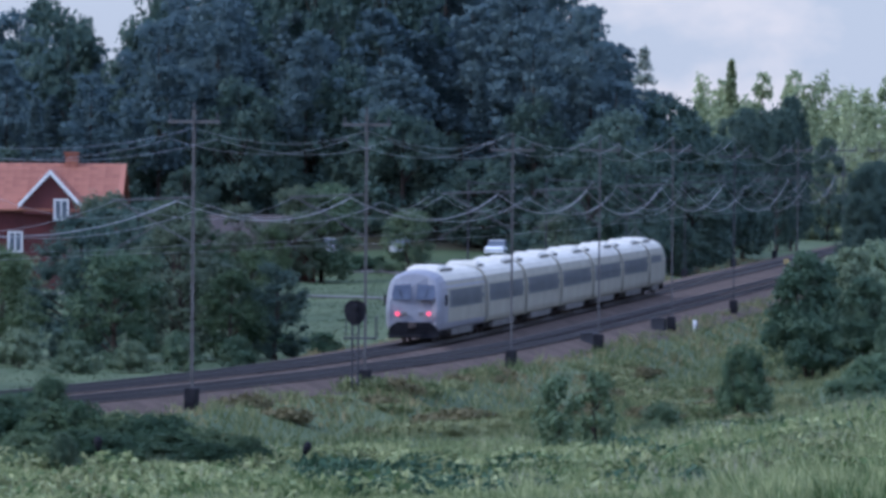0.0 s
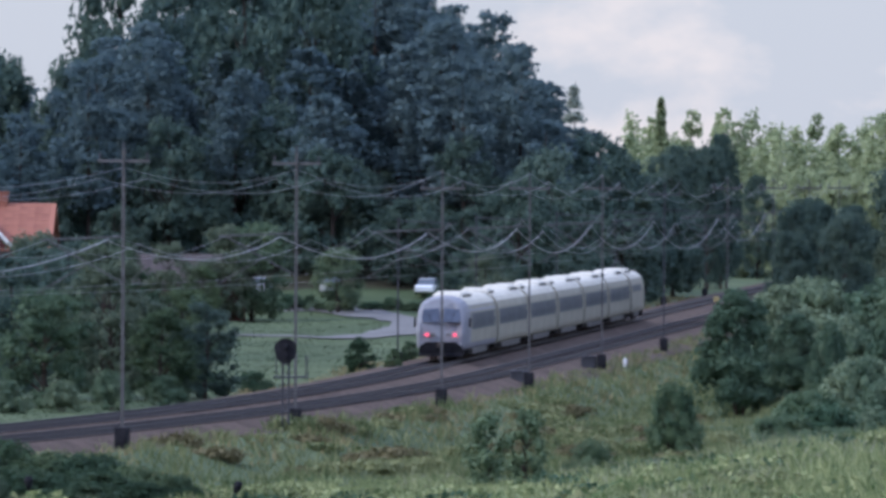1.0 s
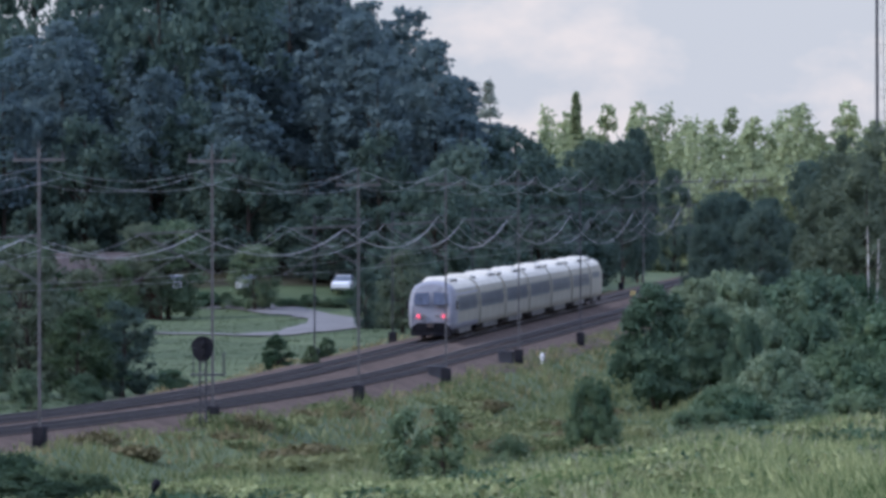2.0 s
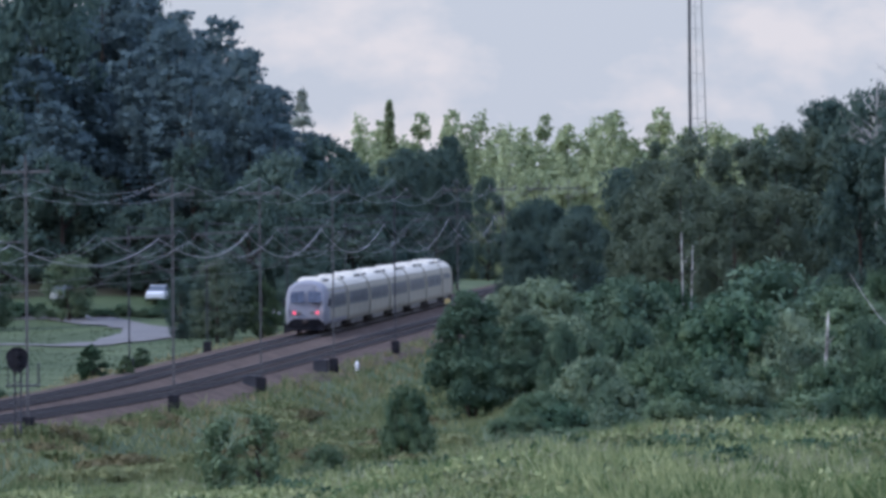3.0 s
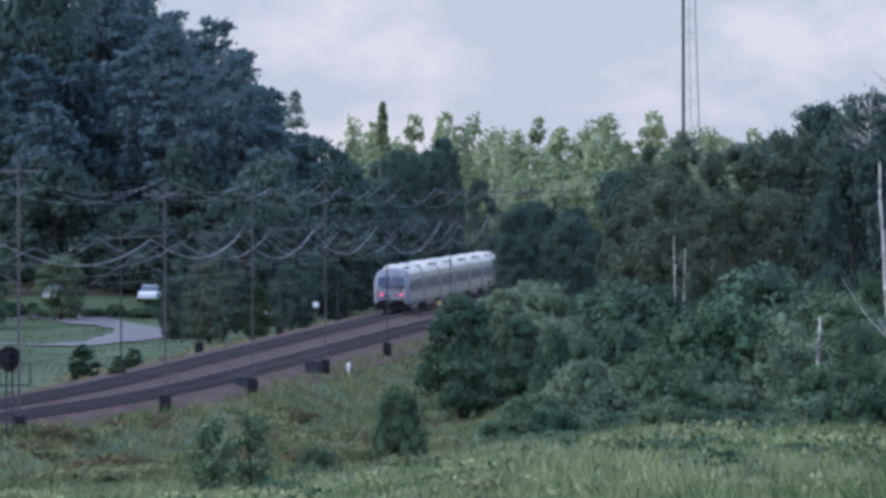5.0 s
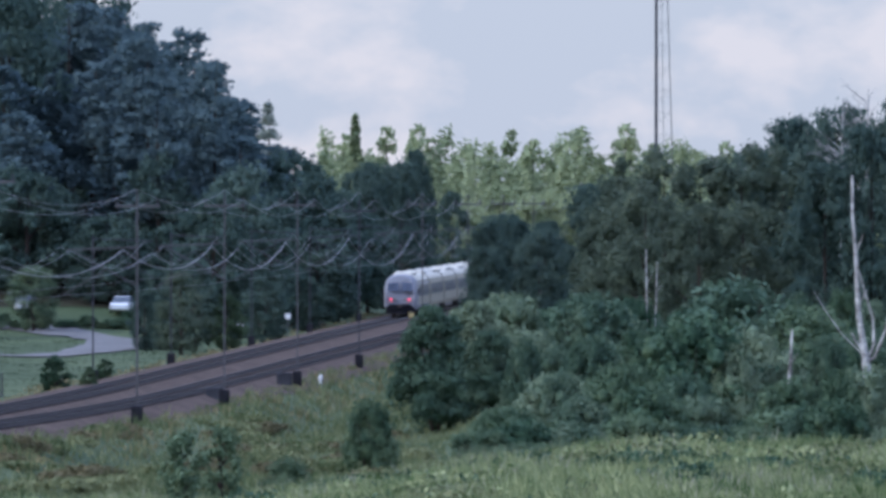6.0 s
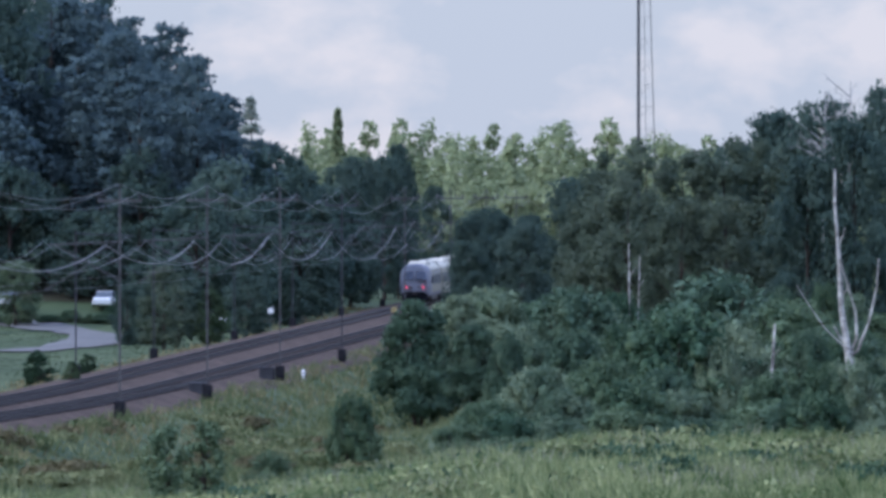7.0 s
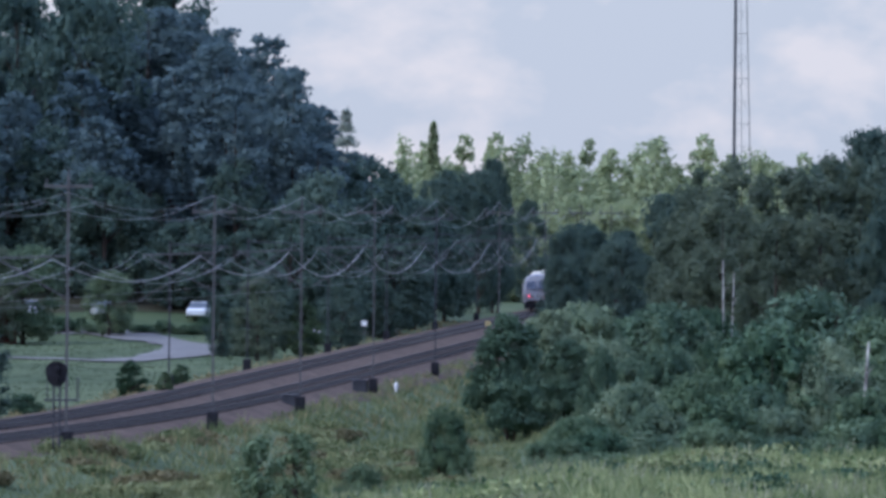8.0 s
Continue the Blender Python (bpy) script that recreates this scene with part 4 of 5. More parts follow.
def overhead():
    near = mast(10.6, M_MAST)
    tall = mast(11.7, M_MAST)
    tagged(tall, "very tall grey steel lattice catenary mast with crossarm", "mast", "catenary masts")
    dark = mast(10.2, M_DARKMAST)
    far = mast(8.3, M_DARKMAST, -1)
    tagged(near, "tall grey steel lattice catenary mast with crossarm", "mast", "catenary masts")
    tagged(dark, "tall dark steel lattice catenary mast with crossarm", "mast", "catenary masts")
    tagged(far, "slender dark steel catenary mast beyond the tracks", "mast", "catenary masts")
    used = set()
    for i, y in enumerate(MASTS):
        for ob, off in ((dark if i == 5 else tall if i < 2 else near, 8.0), (far, -3.5)):
            if ob is far and i < 4:
                continue
            x, yy, h = on_line(s_of_y(y) + (3 if ob is far else 0), off)
            m = pose(x, yy, 0, 0, 0, -math.degrees(h))
            if ob.name in used:
                copy_thing(ob, m)
            else:
                used.add(ob.name)
                ob.matrix_basis = m
    stations = [s_of_y(312)] + [s_of_y(y) for y in MASTS] + [s_of_y(900)]
    for track, sway in ((4.5, 0.2), (0.0, -0.2)):
        for z_hi, sag, r in ((7.95, 1.25, 0.008), (5.75, 0.06, 0.006)):
            pts = []
            for a, b in zip(stations, stations[1:]):
                for k in range(12):
                    f = k / 12
                    x, y, _ = on_line(a + (b - a) * f, track + sway)
                    pts.append((x, y, z_hi - sag * (b - a) / 45 * 4 * f * (1 - f)))
            wire(pts, r)
    for off, z_hi, sag, r in ((7.3, 7.95, 1.3, 0.020), (8.7, 7.8, 1.2, 0.010)):
        pts = []
        for a, b in zip(stations, stations[1:]):
            for k in range(12):
                f = k / 12
                x, y, _ = on_line(a + (b - a) * f, off)
                pts.append((x, y, z_hi - sag * (b - a) / 45 * 4 * f * (1 - f)))
        wire(pts, r)
    for off in (7.0, 8.0, 9.0):
        pts = []
        for a, b in zip(stations, stations[1:]):
            for k in range(12):
                f = k / 12
                x, y, _ = on_line(a + (b - a) * f, off)
                pts.append((x, y, (10.95 if off == 8.0 else 10.5) - 0.9 * (b - a) / 45 * 4 * f * (1 - f)))
        wire(pts, 0.009, label="grey sagging feeder wire on the mast tops")


overhead()


def rail_signal():
    sg = empty("rail_signal")
    for sx in (-1, 1):
        bm = bmesh.new()
        rod(bm, (sx * 0.14, 0, -1.0), (sx * 0.14, 0, 3.3), 0.045, n=8)
        part("upright", bm, M_DARKMAST, sg)
    for i in range(7):
        bm = bmesh.new()
        rod(bm, (-0.14, 0, -0.2 + i * 0.42), (0.14, 0, -0.2 + i * 0.42), 0.022)
        part("rung", bm, M_MAST, sg)
    bm = bmesh.new()
    pts = [(0.42 * math.cos(a), 0.42 * math.sin(a) + 3.05) for a in np.linspace(-0.15, math.pi + 0.15, 13)] + [(-0.34, 2.62), (-0.16, 2.36), (0.16, 2.36), (0.34, 2.62)]
    loft(bm, [[(x * 1.2, y, z) for x, z in pts] for y in (-0.12, -0.04)])
    part("backing_board", bm, M_BLACK, sg, "black rounded signal board")
    for z in (3.15, 2.75):
        bm = bmesh.new()
        rod(bm, (0, -0.34, z), (0, -0.12, z), 0.12, 0.13, 12)
        part("hood", bm, M_BLACK, sg, "black lamp hood")
    bm = bmesh.new()
    box(bm, -0.55, 0.95, -0.06, 0.5, 1.72, 1.8)
    part("platform", bm, M_DARKMAST, sg)
    for x, y in ((0.9, -0.03), (0.9, 0.47), (-0.5, 0.47)):
        bm = bmesh.new()
        rod(bm, (x, y, 1.8), (x, y, 2.75), 0.025)
        part("railing", bm, M_DARKMAST, sg)
    x, y, h = on_line(s_of_y(383.0), 7.9)
    sg.matrix_basis = pose(x + 0.3, y, 0.0, 0, 0, -6)
    tagged(sg, "black railway signal on a ladder post beside the track", "signal")


rail_signal()


def marker(name, x, y, z0, z1, w, hgt, mat, label):
    ob = empty(name)
    bm = bmesh.new()
    rod(bm, (0, 0, z0 - z0 - 0.3), (0, 0, z1 - z0), 0.04, n=8)
    part("post", bm, M_MAST, ob)
    bm = bmesh.new()
    box(bm, -w / 2, w / 2, -0.07, -0.03, z1 - z0 - hgt, z1 - z0, 0.015)
    part("plate", bm, mat, ob)
    ob.matrix_basis = pose(x, y, z0)
    tagged(ob, label, "sign")


marker("track_sign", -16.7, 700, -1.4, 0.5, 0.62, 0.4, M_WHITE, "small white plate on a steel post beyond the tracks")
marker("track_sign", -13.4, 730, -1.4, 0.85, 0.5, 0.45, M_WHITE, "small white plate on a steel post beyond the tracks")
marker("track_sign", -2.6, 640, -1.0, 2.1, 0.4, 0.4, M_YELLOW, "yellow plate on a steel post beside the track")


def marker_post():
    ob = empty("marker_post", -7.55, 518, -1.0)
    bm = bmesh.new()
    loft(bm, [[(r * math.cos(k * math.tau / 8), r * math.sin(k * math.tau / 8), z) for k in range(8)] for r, z in ((0.10, -0.2), (0.09, 0.6), (0.12, 0.62), (0.12, 0.85), (0.05, 0.95))])
    part("post", bm, M_WHITE, ob)
    tagged(ob, "short white-painted marker post on the embankment", "post")


marker_post()


def track_boxes():
    """Low cabinets at the foot of the embankment."""
    first = None
    for x, y in ((-12.6, 470), (-9.6, 512)):
        if first is None:
            first = empty("relay_cabinet")
            bm = bmesh.new()
            box(bm, -0.45, 0.45, -0.3, 0.3, -0.3, 0.75, 0.03)
            part("body", bm, M_DARKMAST, first)
            bm = bmesh.new()
            box(bm, -0.5, 0.5, -0.35, 0.35, 0.75, 0.82, 0.02)
            part("lid", bm, M_DARKMAST, first)
            bm = bmesh.new()
            box(bm, -0.38, 0.38, -0.325, -0.303, 0.05, 0.68, 0.008)
            part("door", bm, M_DARKMAST, first)
            first.matrix_basis = pose(x, y, float(land(x, y)), 0, 0, -4)
            tagged(first, "low dark steel relay cabinet on the embankment", "cabinet", "relay cabinets")
        else:
            copy_thing(first, pose(x, y, float(land(x, y)), 0, 0, -4))


track_boxes()


# ---- the radio mast ----
def radio_mast():
    m = empty("radio_mast", 24.2, 1000, -1.2)
    foot, top = [(0, 0), (2.4, 0.3), (1.2, 2.6)], [(0, 0), (0.5, 0.05), (0.25, 0.4)]
    H = 62.0
    at = lambda i, z: (foot[i][0] + (top[i][0] - foot[i][0]) * z / H * 1.0, foot[i][1] + (top[i][1] - foot[i][1]) * z / H, z)
    for i, r in ((0, 0.19), (1, 0.06), (2, 0.035)):
        bm = bmesh.new()
        rod(bm, at(i, 0), at(i, H), r, r * 0.8, 8)
        part("leg", bm, M_DARKMAST if i == 0 else M_MAST, m)
    z = 1.0
    k = 0
    while z < H - 1.5:
        for i, j in ((0, 1), (1, 2), (2, 0)):
            bm = bmesh.new()
            rod(bm, at(i, z), at(j, z + (1.3 if k % 2 else 0)), 0.012, n=4)
            part("brace", bm, M_MAST, m)
        z += 1.3
        k += 1
    tagged(m, "tall dark steel lattice radio mast behind the trees", "mast")


radio_mast()


# ---- bare and dead wood ----
def dead_birch():
    bx, by = 21.43, 438
    g = float(land(bx, by))
    t = empty("dead_birch", bx, by, g)
    P = lambda p, d=0.0: (p[0] - bx, d, p[1] - g)
    stem = [(bx, g - 0.3)] + [(21.43, 0.51), (21.29, 2.09), (21.14, 2.97), (20.88, 4.6), (20.76, 7.09), (20.7, 7.92), (20.55, 9.73), (20.54, 11.7)]
    bm = bmesh.new()
    radii = [0.36 * 0.80 ** k for k in range(len(stem))]
    loft(bm, [[(p[0] - bx + r * math.cos(k * math.tau / 9), r * math.sin(k * math.tau / 9), p[1] - g) for k in range(9)] for p, r in zip(stem, radii)])
    part("trunk", bm, M_WHITEBARK, t)
    for thick, pts in zip((0.09, 0.10, 0.09, 0.055, 0.05, 0.04), [[(21.31, 2.26), (21.65, 3.12), (21.59, 4.49), (21.19, 5.75), (20.78, 7.18)], [(21.31, 2.2), (21.68, 2.49), (22.25, 3.89), (22.65, 5.72), (22.76, 7.13)], [(21.11, 2.83), (20.77, 3.23), (20.51, 3.72)], [(20.88, 5.23), (21.1, 5.52), (21.3, 5.89)], [(20.73, 7.81), (20.93, 8.27), (21.07, 8.73)], [(21.23, 2.49), (20.05, 3.63), (19.27, 4.74), (18.58, 5.83)]]):
        bm = bmesh.new()
        for i, (a, b) in enumerate(zip(pts, pts[1:])):
            w = thick * (1 - 0.8 * i / len(pts))
            rod(bm, P(a, -0.08 * i), P(b, -0.08 * (i + 1)), w, w * 0.8, 6)
        part("limb", bm, M_WHITEBARK, t)
    tagged(t, "dead birch with bleached white forked trunk, no leaves", "tree")


dead_birch()


def snag(x, y, z1, lean, r, label):
    g = float(land(x, y))
    t = empty("snag", x, y, g)
    bm = bmesh.new()
    h = z1 - g
    rod(bm, (0, 0, -0.3), (lean * 0.5, 0, h * 0.55), r, r * 0.85, 7)
    rod(bm, (lean * 0.5, 0, h * 0.55), (lean, 0.05, h), r * 0.85, r * 0.5, 7)
    part("trunk", bm, M_WHITEBARK, t)
    bm = bmesh.new()
    rod(bm, (lean * 0.6, 0, h * 0.7), (lean * 0.6 + 0.4, -0.1, h * 0.8), r * 0.35, r * 0.15, 5)
    part("branch_stub", bm, M_WHITEBARK, t)
    tagged(t, label, "tree trunk")


snag(17.14, 436, 3.91, 0.29, 0.11, "broken bleached white tree stump standing in bushes")
snag(12.55, 540, 7.4, -0.1, 0.06, "slender white birch trunk in front of foliage")
snag(13.0, 540, 6.6, 0.15, 0.05, "slender white birch trunk in front of foliage")


def bare_crown():
    """Thin leafless twigs above the trees on the slope."""
    rng = random.Random(21)
    for bx, by, top in ((27.2, 600, 17.6), (29.2, 605, 18.4)):
        g = float(land(bx, by))
        t = empty("bare_birch", bx, by, g)
        bm = bmesh.new()
        rod(bm, (0, 0, -0.3), (0.3, 0, top - g), 0.2, 0.03, 7)
        part("trunk", bm, M_WHITEBARK, t)
        bm = bmesh.new()
        for i in range(34):
            z = (top - g) * rng.uniform(0.6, 0.97)
            a, l = rng.uniform(0, math.tau), rng.uniform(0.6, 2.2)
            e = (l * math.cos(a), l * math.sin(a), z + rng.uniform(0.4, 1.6))
            rod(bm, (0.2, 0, z), e, 0.035, 0.015, 4)
            for j in range(2):
                rod(bm, e, (e[0] + rng.uniform(-0.6, 0.6), e[1], e[2] + rng.uniform(-0.2, 0.7)), 0.016, 0.01, 4)
        part("branchwork", bm, M_WHITEBARK, t)
        tagged(t, "nearly leafless pale birch rising over the trees", "tree", "bare birches")


bare_crown()


# ---- the red house and the yard ----
def red_house():
    H = empty("house", -62.5, 690, -1.5)
    x0, x1, d, eave, ridge = -7.0, 6.5, 4.2, 6.6, 9.9

    def wall(name, a, b, y0, y1, z1):
        bm = bmesh.new()
        box(bm, a, b, y0, y1, -0.3, z1)
        return part(name, bm, M_RED, H, "red-painted board wall")

    front = wall("wall", x0, x1, -d, -d + 0.2, eave)
    wall("wall", x0, x1, d - 0.2, d, eave)
    for x in (x0, x1 - 0.2):
        bm = bmesh.new()
        pts = [(-d + 0.2, -0.3), (d - 0.2, -0.3), (d - 0.2, eave), (0, ridge - 0.15), (-d + 0.2, eave)]
        loft(bm, [[(xx, y, z) for y, z in pts] for xx in (x, x + 0.2)])
        part("gable", bm, M_RED, H, "red-painted board gable")
    n = 45
    for i in range(n):
        bm = bmesh.new()
        a = x0 + (x1 - x0) * i / n
        box(bm, a, a + 0.05, -d - 0.03, -d - 0.001, -0.2, eave)
        part("batten", bm, M_RED, front)
    for sgn in (-1, 1):
        bm = bmesh.new()
        pts = [(sgn * (d + 0.5), eave - 0.35), (0, ridge), (0, ridge + 0.16), (sgn * (d + 0.55), eave - 0.2)]
        loft(bm, [[(x, y, z) for y, z in pts] for x in (x0 - 0.4, x1 + 0.4)])
        roof = part("roof", bm, M_TILE, H, "orange clay tile roof slope")
        if sgn < 0:
            bm = bmesh.new()
            box(bm, -0.14, 0.14, -0.2, 0.2, 0.0, 0.05, 0.015)
            tile = part("tile", bm, M_TILE, roof)
            slope = math.degrees(math.atan2(ridge - eave + 0.35, d + 0.5))
            rows, cols = 13, 23
            for r in range(rows):
                for c in range(cols):
                    f = (r + 0.5) / rows
                    m = pose(x0 - 0.25 + c * 0.61, -(d + 0.5) * (1 - f), (eave - 0.21) + (ridge + 0.16 - eave + 0.21) * f, slope, 0, 0) @ Matrix.Diagonal((2.1, 1.0, 1, 1))
                    if r == c == 0:
                        tile.matrix_basis = m
                    else:
                        o = new("tile", tile.data)
                        o.parent, o.matrix_basis = roof, m
    # the cross gable that faces the field
    gx, gw, gz = 1.2, 2.1, 9.4
    bm = bmesh.new()
    pts = [(gx - gw, eave - 0.6), (gx + gw, eave - 0.6), (gx + gw, gz - 2.35), (gx, gz - 0.1), (gx - gw, gz - 2.35)]
    loft(bm, [[(x, y, z) for x, z in pts] for y in (-d - 0.5, 0)])
    part("dormer_wall", bm, M_RED, H, "red-painted dormer gable")
    for sgn in (-1, 1):
        bm = bmesh.new()
        pts = [(gx, gz), (gx, gz + 0.14), (gx + sgn * (gw + 0.4), gz - 2.62), (gx + sgn * (gw + 0.4), gz - 2.76)]
        loft(bm, [[(x, y, z) for x, z in pts] for y in (-d - 0.7, -0.3)])
        part("dormer_roof", bm, M_TILE, H, "orange tile dormer roof")
        bm = bmesh.new()
        pts = [(gx, gz - 0.22), (gx, gz + 0.17), (gx + sgn * (gw + 0.45), gz - 2.6), (gx + sgn * (gw + 0.45), gz - 2.95)]
        loft(bm, [[(x, y, z) for x, z in pts] for y in (-d - 0.78, -d - 0.705)])
        part("bargeboard", bm, M_WHITE, H, "white bargeboard")
    for wx, wz, yy in ((gx + 0.9, 6.4, -d - 0.5), (-1.6, 3.8, -d), (3.6, 3.8, -d), (-4.6, 3.8, -d), (-1.6, 1.0, -d), (3.6, 1.0, -d)):
        bm = bmesh.new()
        for a, b, z0, z1 in ((-0.6, -0.45, -0.7, 0.7), (0.45, 0.6, -0.7, 0.7), (-0.6, 0.6, 0.7, 0.85), (-0.6, 0.6, -0.85, -0.7), (-0.05, 0.05, -0.7, 0.7)):
            box(bm, wx + a, wx + b, yy - 0.09, yy - 0.01, wz + z0, wz + z1)
        win = part("window", bm, M_WHITE, H, "white-framed window")
        for s in (-0.25, 0.25):
            bm = bmesh.new()
            box(bm, wx + s - 0.2, wx + s + 0.2, yy - 0.05, yy - 0.02, wz - 0.7, wz + 0.7)
            part("pane", bm, M_PANE, win)
    bm = bmesh.new()
    box(bm, 2.0, 3.0, -0.5, 0.5, ridge - 0.6, ridge + 0.9, 0.02)
    box(bm, 1.9, 3.1, -0.6, 0.6, ridge + 0.9, ridge + 1.08, 0.02)
    part("chimney", bm, M_BRICK, H, "red brick chimney")
    tagged(H, "red wooden house with orange tile roof and white trim", "house")


red_house()


def barn():
    B = empty("barn", -48.5, 742, -1.2, 4)
    bm = bmesh.new()
    pts = [(-3, -0.5), (3, -0.5), (3, 3.0), (0, 5.2), (-3, 3.0)]
    loft(bm, [[(x, y, z) for y, z in pts] for x in (-5, 5)])
    part("wall", bm, M_RED, B)
    for sgn in (-1, 1):
        bm = bmesh.new()
        q = [(0, 5.22), (0, 5.36), (sgn * 3.5, 2.8), (sgn * 3.5, 2.66)]
        loft(bm, [[(x, y, z) for y, z in q] for x in (-5.4, 5.4)])
        part("roof", bm, M_RUST, B, "dark brown metal roof")
    bm = bmesh.new()
    box(bm, -1.2, 1.2, -3.06, -3.004, 0, 2.4)
    part("door", bm, M_DARKMAST, B, "dark plank door")
    tagged(B, "dark red wooden barn half hidden by trees", "barn")


barn()


def road():
    pts = [(-75, 668), (-55, 662), (-38.6, 660), (-31.2, 662), (-27.6, 676), (-26.4, 700), (-27.0, 722), (-29.5, 742), (-36, 756), (-50, 764)]
    v, P = [], []
    for (a, b), (c, d) in zip(pts, pts[1:]):
        for k in range(6):
            P.append((a + (c - a) * k / 6, b + (d - b) * k / 6))
    for i, (x, y) in enumerate(P):
        ax, ay = P[max(i - 2, 0)]
        bx, by = P[min(i + 2, len(P) - 1)]
        l = math.hypot(bx - ax, by - ay)
        nx, ny = -(by - ay) / l, (bx - ax) / l
        for o in (-3.0, -1.0, 1.0, 3.0):
            px, py = x + nx * o, y + ny * o
            v.append((px, py, float(land(px, py)) + 0.1))
    f = [(i * 4 + j, i * 4 + j + 1, i * 4 + j + 5, i * 4 + j + 4) for i in range(len(P) - 1) for j in range(3)]
    ob = raw("road", v, f, M_ROAD, smooth=True)
    tagged(ob, "pale gravel road that bends through the field", "road", kind="structure")


road()


def parked_car(x, y, rz, first=None, sc=1.0):
    if first is not None:
        return copy_thing(first, pose(x, y, float(land(x, y)) + 0.12, 0, 0, rz))
    c = empty("parked_car")
    bm = bmesh.new()
    ring = lambda yy, w, a, b: [(-w, yy, a), (w, yy, a), (w * 1.02, yy, (a + b) / 2), (w * 0.94, yy, b), (-w * 0.94, yy, b), (-w * 1.02, yy, (a + b) / 2)]
    loft(bm, [ring(-2.1, 0.78, 0.35, 0.72), ring(-1.9, 0.86, 0.25, 0.86), ring(-0.6, 0.88, 0.22, 0.92), ring(1.5, 0.88, 0.22, 0.92), ring(2.0, 0.84, 0.25, 0.88), ring(2.15, 0.78, 0.35, 0.7)])
    part("body", bm, M_CAR, c)
    bm = bmesh.new()
    loft(bm, [ring(-1.0, 0.80, 0.90, 0.95), ring(-0.35, 0.74, 0.90, 1.40), ring(1.0, 0.74, 0.90, 1.42), ring(1.75, 0.78, 0.90, 0.98)])
    part("cabin", bm, M_PANE, c, "dark car windows")
    bm = bmesh.new()
    box(bm, -0.66, 0.66, -0.3, 1.0, 1.40, 1.46, 0.025)
    part("roof", bm, M_CAR, c)
    for sx in (-1, 1):
        for yy in (-1.3, 1.35):
            bm = bmesh.new()
            rod(bm, (sx * 0.72, yy, 0.32), (sx * 0.9, yy, 0.32), 0.32, n=16)
            w = part("wheel", bm, M_BLACK, c)
            bm = bmesh.new()
            rod(bm, (sx * 0.9, yy, 0.32), (sx * 0.92, yy, 0.32), 0.19, n=10)
            part("rim", bm, M_MAST, w)
        bm = bmesh.new()
        box(bm, sx * 0.62 - 0.14, sx * 0.62 + 0.14, -2.1, -2.0, 0.58, 0.7, 0.02)
        part("headlight", bm, M_WHITE, c)
    c.matrix_basis = pose(x, y, float(land(x, y)) + 0.12, 0, 0, rz)
    return tagged(c, "white parked car in front of the wood", "car", "parked cars")


_car = parked_car(-37.4, 768, 8)
parked_car(-28.8, 768, -6, _car)
parked_car(-43.9, 770, 12, _car)


def stakes():
    first = None
    for x, y, lean in ((-16.5, 272, 22), (-22.2, 266, -3)):
        m = pose(x, y, float(land(x, y)), 0, lean, 0)
        if first is None:
            first = empty("fence_stake")
            bm = bmesh.new()
            loft(bm, [[(r * math.cos(k * math.tau / 7), r * math.sin(k * math.tau / 7), z) for k in range(7)] for r, z in ((0.05, -0.3), (0.045, 0.7), (0.10, 0.8), (0.15, 0.98), (0.10, 1.12))])
            part("post", bm, M_BLACK, first)
            first.matrix_basis = m
            tagged(first, "dark leaning wooden stake in the grass", "stake", "fence stakes")
        else:
            copy_thing(first, m)


stakes()


# ---- grass ----
def blades(name, n, y0, y1, b0, b1, h0, h1, width, mat, seed, label, keep=None):
    rng = np.random.default_rng(seed)
    y = rng.uniform(y0, y1, n)
    x = rng.uniform(b0, b1, n) * y
    if keep is not None:
        side = x - np.interp(y, LINE_Y, LINE_X)
        ok = keep(x, y, side)
        x, y = x[ok], y[ok]
    n = len(x)
    z = land(x, y)
    patch = 0.6 + 0.4 * np.sin(x * 0.8 + 0.21 * y) * np.sin(y * 0.17 - 0.33 * x) + 0.35 * np.sin(x * 2.3 + y * 0.6) * np.sin(1.7 * x - 0.45 * y)
    h = rng.uniform(h0, h1, n) * np.clip(patch, 0.35, 1.3)
    h *= np.where(y < 345, 0.45 + 0.55 * smooth(-0.05, -0.01, x / y), 1.0)
    a = rng.uniform(-0.6, 0.6, n)
    w = width * rng.uniform(0.6, 1.5, n)
    lx, ly = rng.normal(0, 0.42, n) * h, rng.normal(0, 0.42, n) * h
    c, s = np.cos(a) * w / 2, np.sin(a) * w / 2
    v = np.stack([np.stack([x - c, y - s, z - 0.05], 1), np.stack([x + c, y + s, z - 0.05], 1), np.stack([x + lx, y + ly, z + h], 1)], 1)
    ob = raw(name, v.reshape(-1, 3), np.arange(3 * n).reshape(n, 3), mat)
    tagged(ob, label, "grass", kind="stuff")


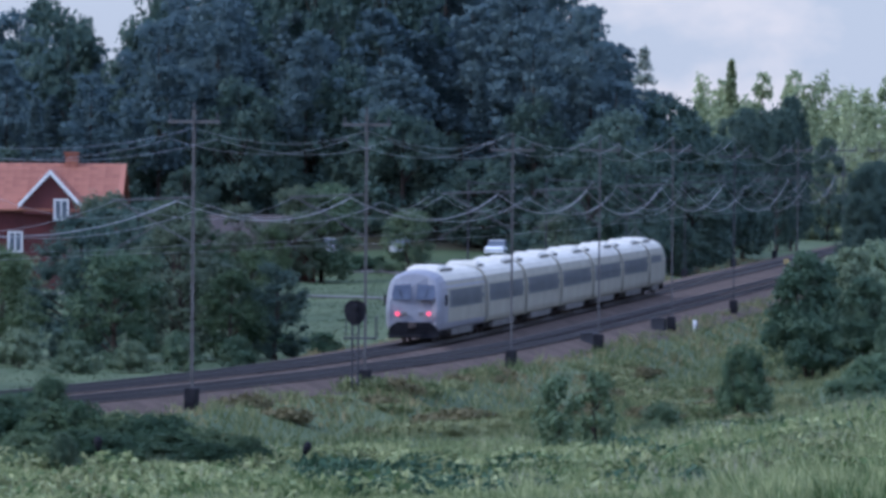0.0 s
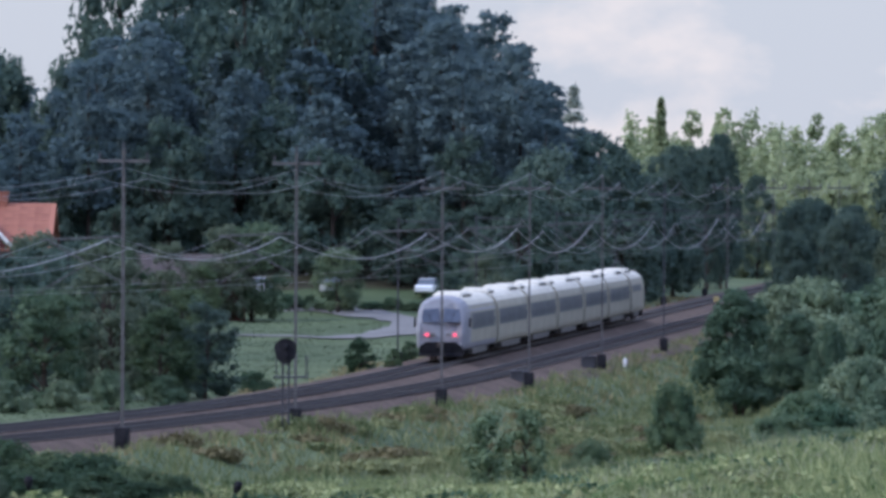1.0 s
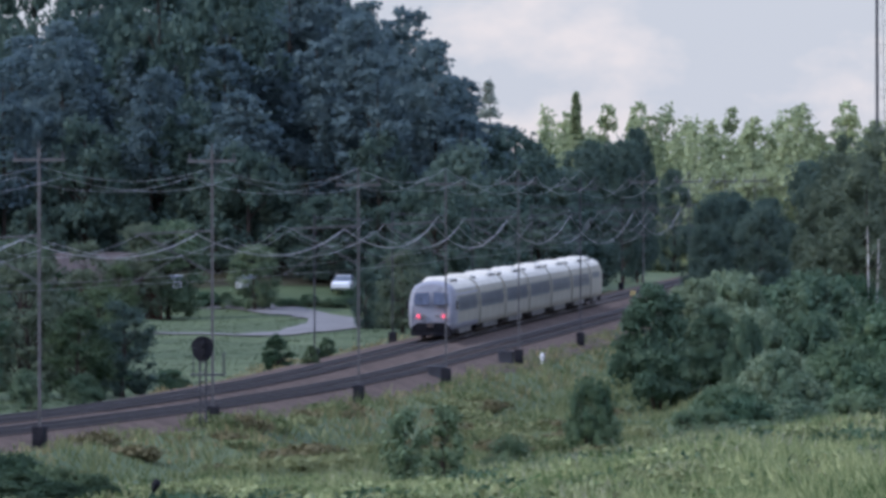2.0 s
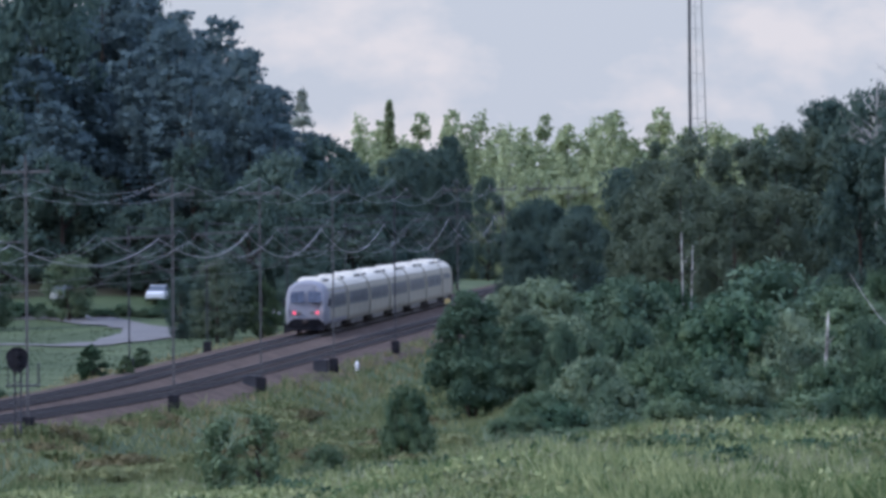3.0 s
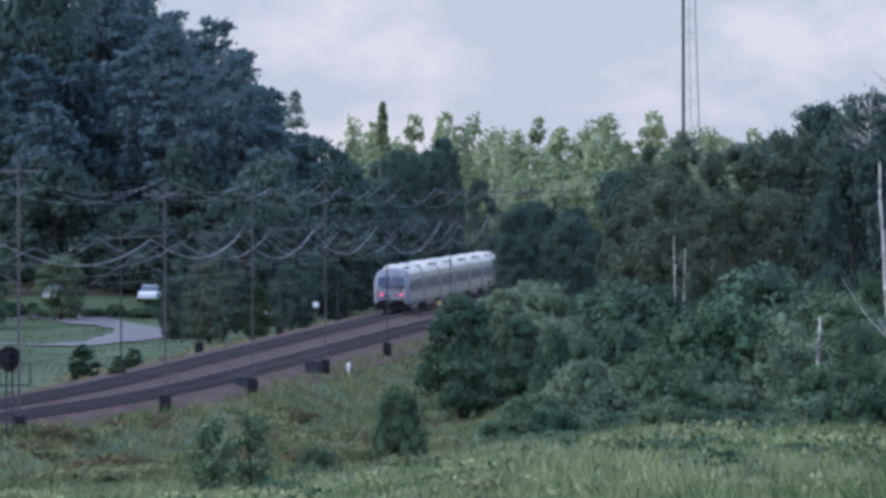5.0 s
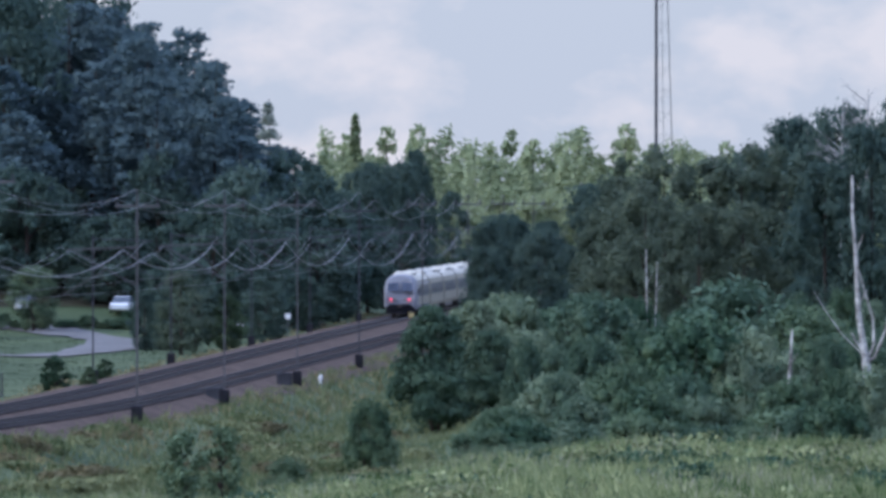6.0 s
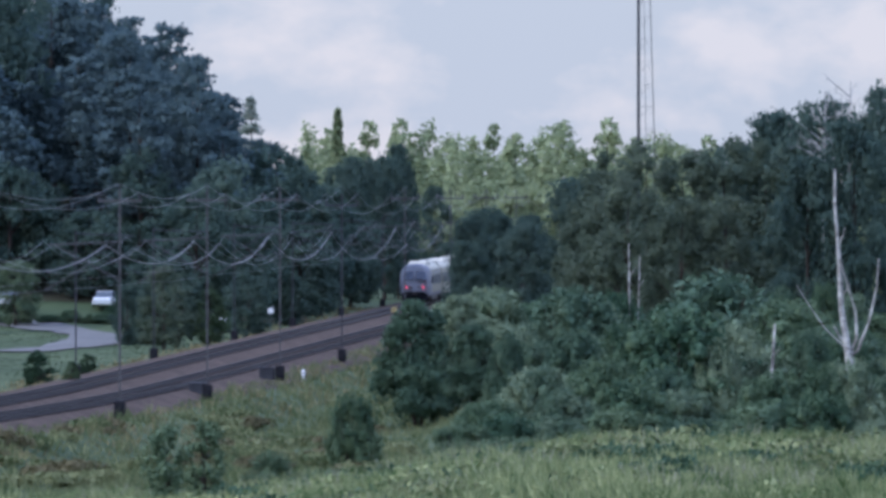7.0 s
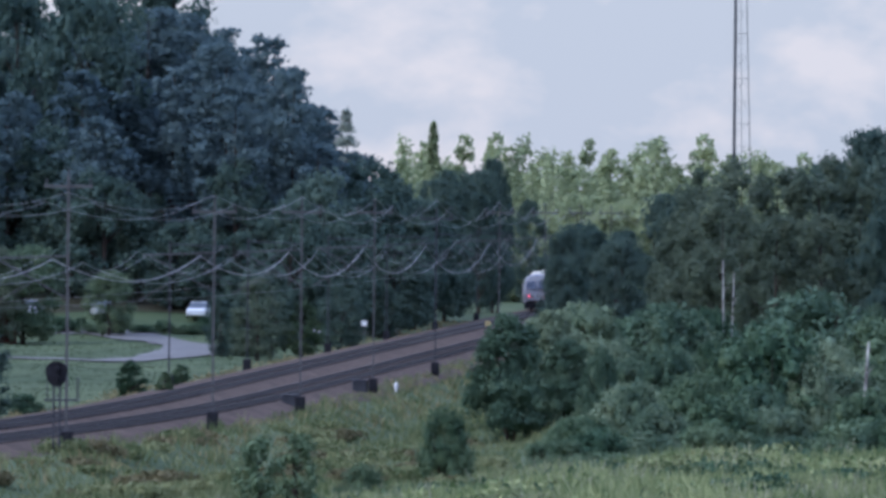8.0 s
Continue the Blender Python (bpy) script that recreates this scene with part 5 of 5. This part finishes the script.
M_SEED = material("seed_heads", (0.26, 0.26, 0.17), (0.46, 0.44, 0.32), 0.8, scale=0.3, fine=2, translucent=0.2, per_island=0.3, spec=0.12)
blades("grass", 190000, 170, 345, -0.115, 0.065, 0.35, 0.8, 0.075, M_GRASS, 1, "tall pale green meadow grass on the slope")
blades("seed_grass", 26000, 190, 345, -0.115, 0.065, 0.55, 1.05, 0.035, M_SEED, 4, "pale ripe seed stalks standing above the grass", lambda x, y, s: np.sin(x * 0.45 + 0.11 * y) + np.sin(y * 0.09 - 0.7 * x) > 0.1)
blades("grass", 140000, 320, 660, -0.11, 0.06, 0.3, 0.7, 0.08, M_DRYGRASS, 2, "tall yellowish grass along the embankment", lambda x, y, s: (s > np.where(y < 430, 7.1, 8.0)) & ((s < 22) | (x < 0)))
blades("grass", 60000, 340, 760, -0.11, 0.0, 0.04, 0.12, 0.16, M_FIELD, 3, "green field grass beyond the tracks", lambda x, y, s: (s < -4.5) & (s > -60))

M_TAN = material("bleached_grass_blades", (0.13, 0.115, 0.055), (0.34, 0.285, 0.150), 0.75, scale=0.15, fine=0.9, translucent=0.25, per_island=0.4, spec=0.12)
blades("dry_grass", 40000, 335, 620, -0.11, 0.0, 0.25, 0.6, 0.09, M_TAN, 5, "bleached tan tufts of grass along the embankment foot", lambda x, y, s: (s > 8.4) & (s < 12.0) & (np.sin(x * 0.8 + 0.19 * y) + np.sin(y * 0.23 - 0.5 * x) > -0.3))

blades("dry_grass", 26000, 440, 860, -0.06, 0.0, 0.2, 0.5, 0.12, M_TAN, 6, "pale bleached grass on the far shoulder of the line", lambda x, y, s: (s < -4.2) & (s > -9.5))


def weeds():
    """Low leafy weeds in loose drifts between the grass."""
    rng = np.random.default_rng(8)
    for seed, mat, n, y0, y1, b0, b1 in ((1, M_GRASS, 800, 190, 325, -0.11, 0.062), (2, M_DRYGRASS, 420, 200, 330, -0.11, 0.062), (3, M_SHRUB, 260, 200, 300, -0.06, 0.062), (4, M_DRYGRASS, 160, 350, 520, -0.08, 0.0), (5, M_BRACKEN, 130, 355, 470, -0.09, -0.005)):
        y = rng.uniform(y0, y1, n)
        x = rng.uniform(b0, b1, n) * y
        keep = (np.sin(x * 0.33 + y * 0.06 + seed) + np.sin(x * 0.9 - y * 0.13) > 0.0) & (x - np.interp(y, LINE_Y, LINE_X) > 8.5)
        x, y = x[keep], y[keep]
        r = rng.uniform(0.25, 0.62, len(x))
        lumps = np.stack([x, y, land(x, y) + r * 0.2, r * 2.0, r * 0.75], 1)
        v, f = lumps_to_leaves(lumps, 22000, 0.15, rng, 0.1)
        tagged(raw("weeds", v, f, mat, smooth=True), "leafy green weeds between the grass", "weeds", kind="stuff")


weeds()

sleepers()
motions()
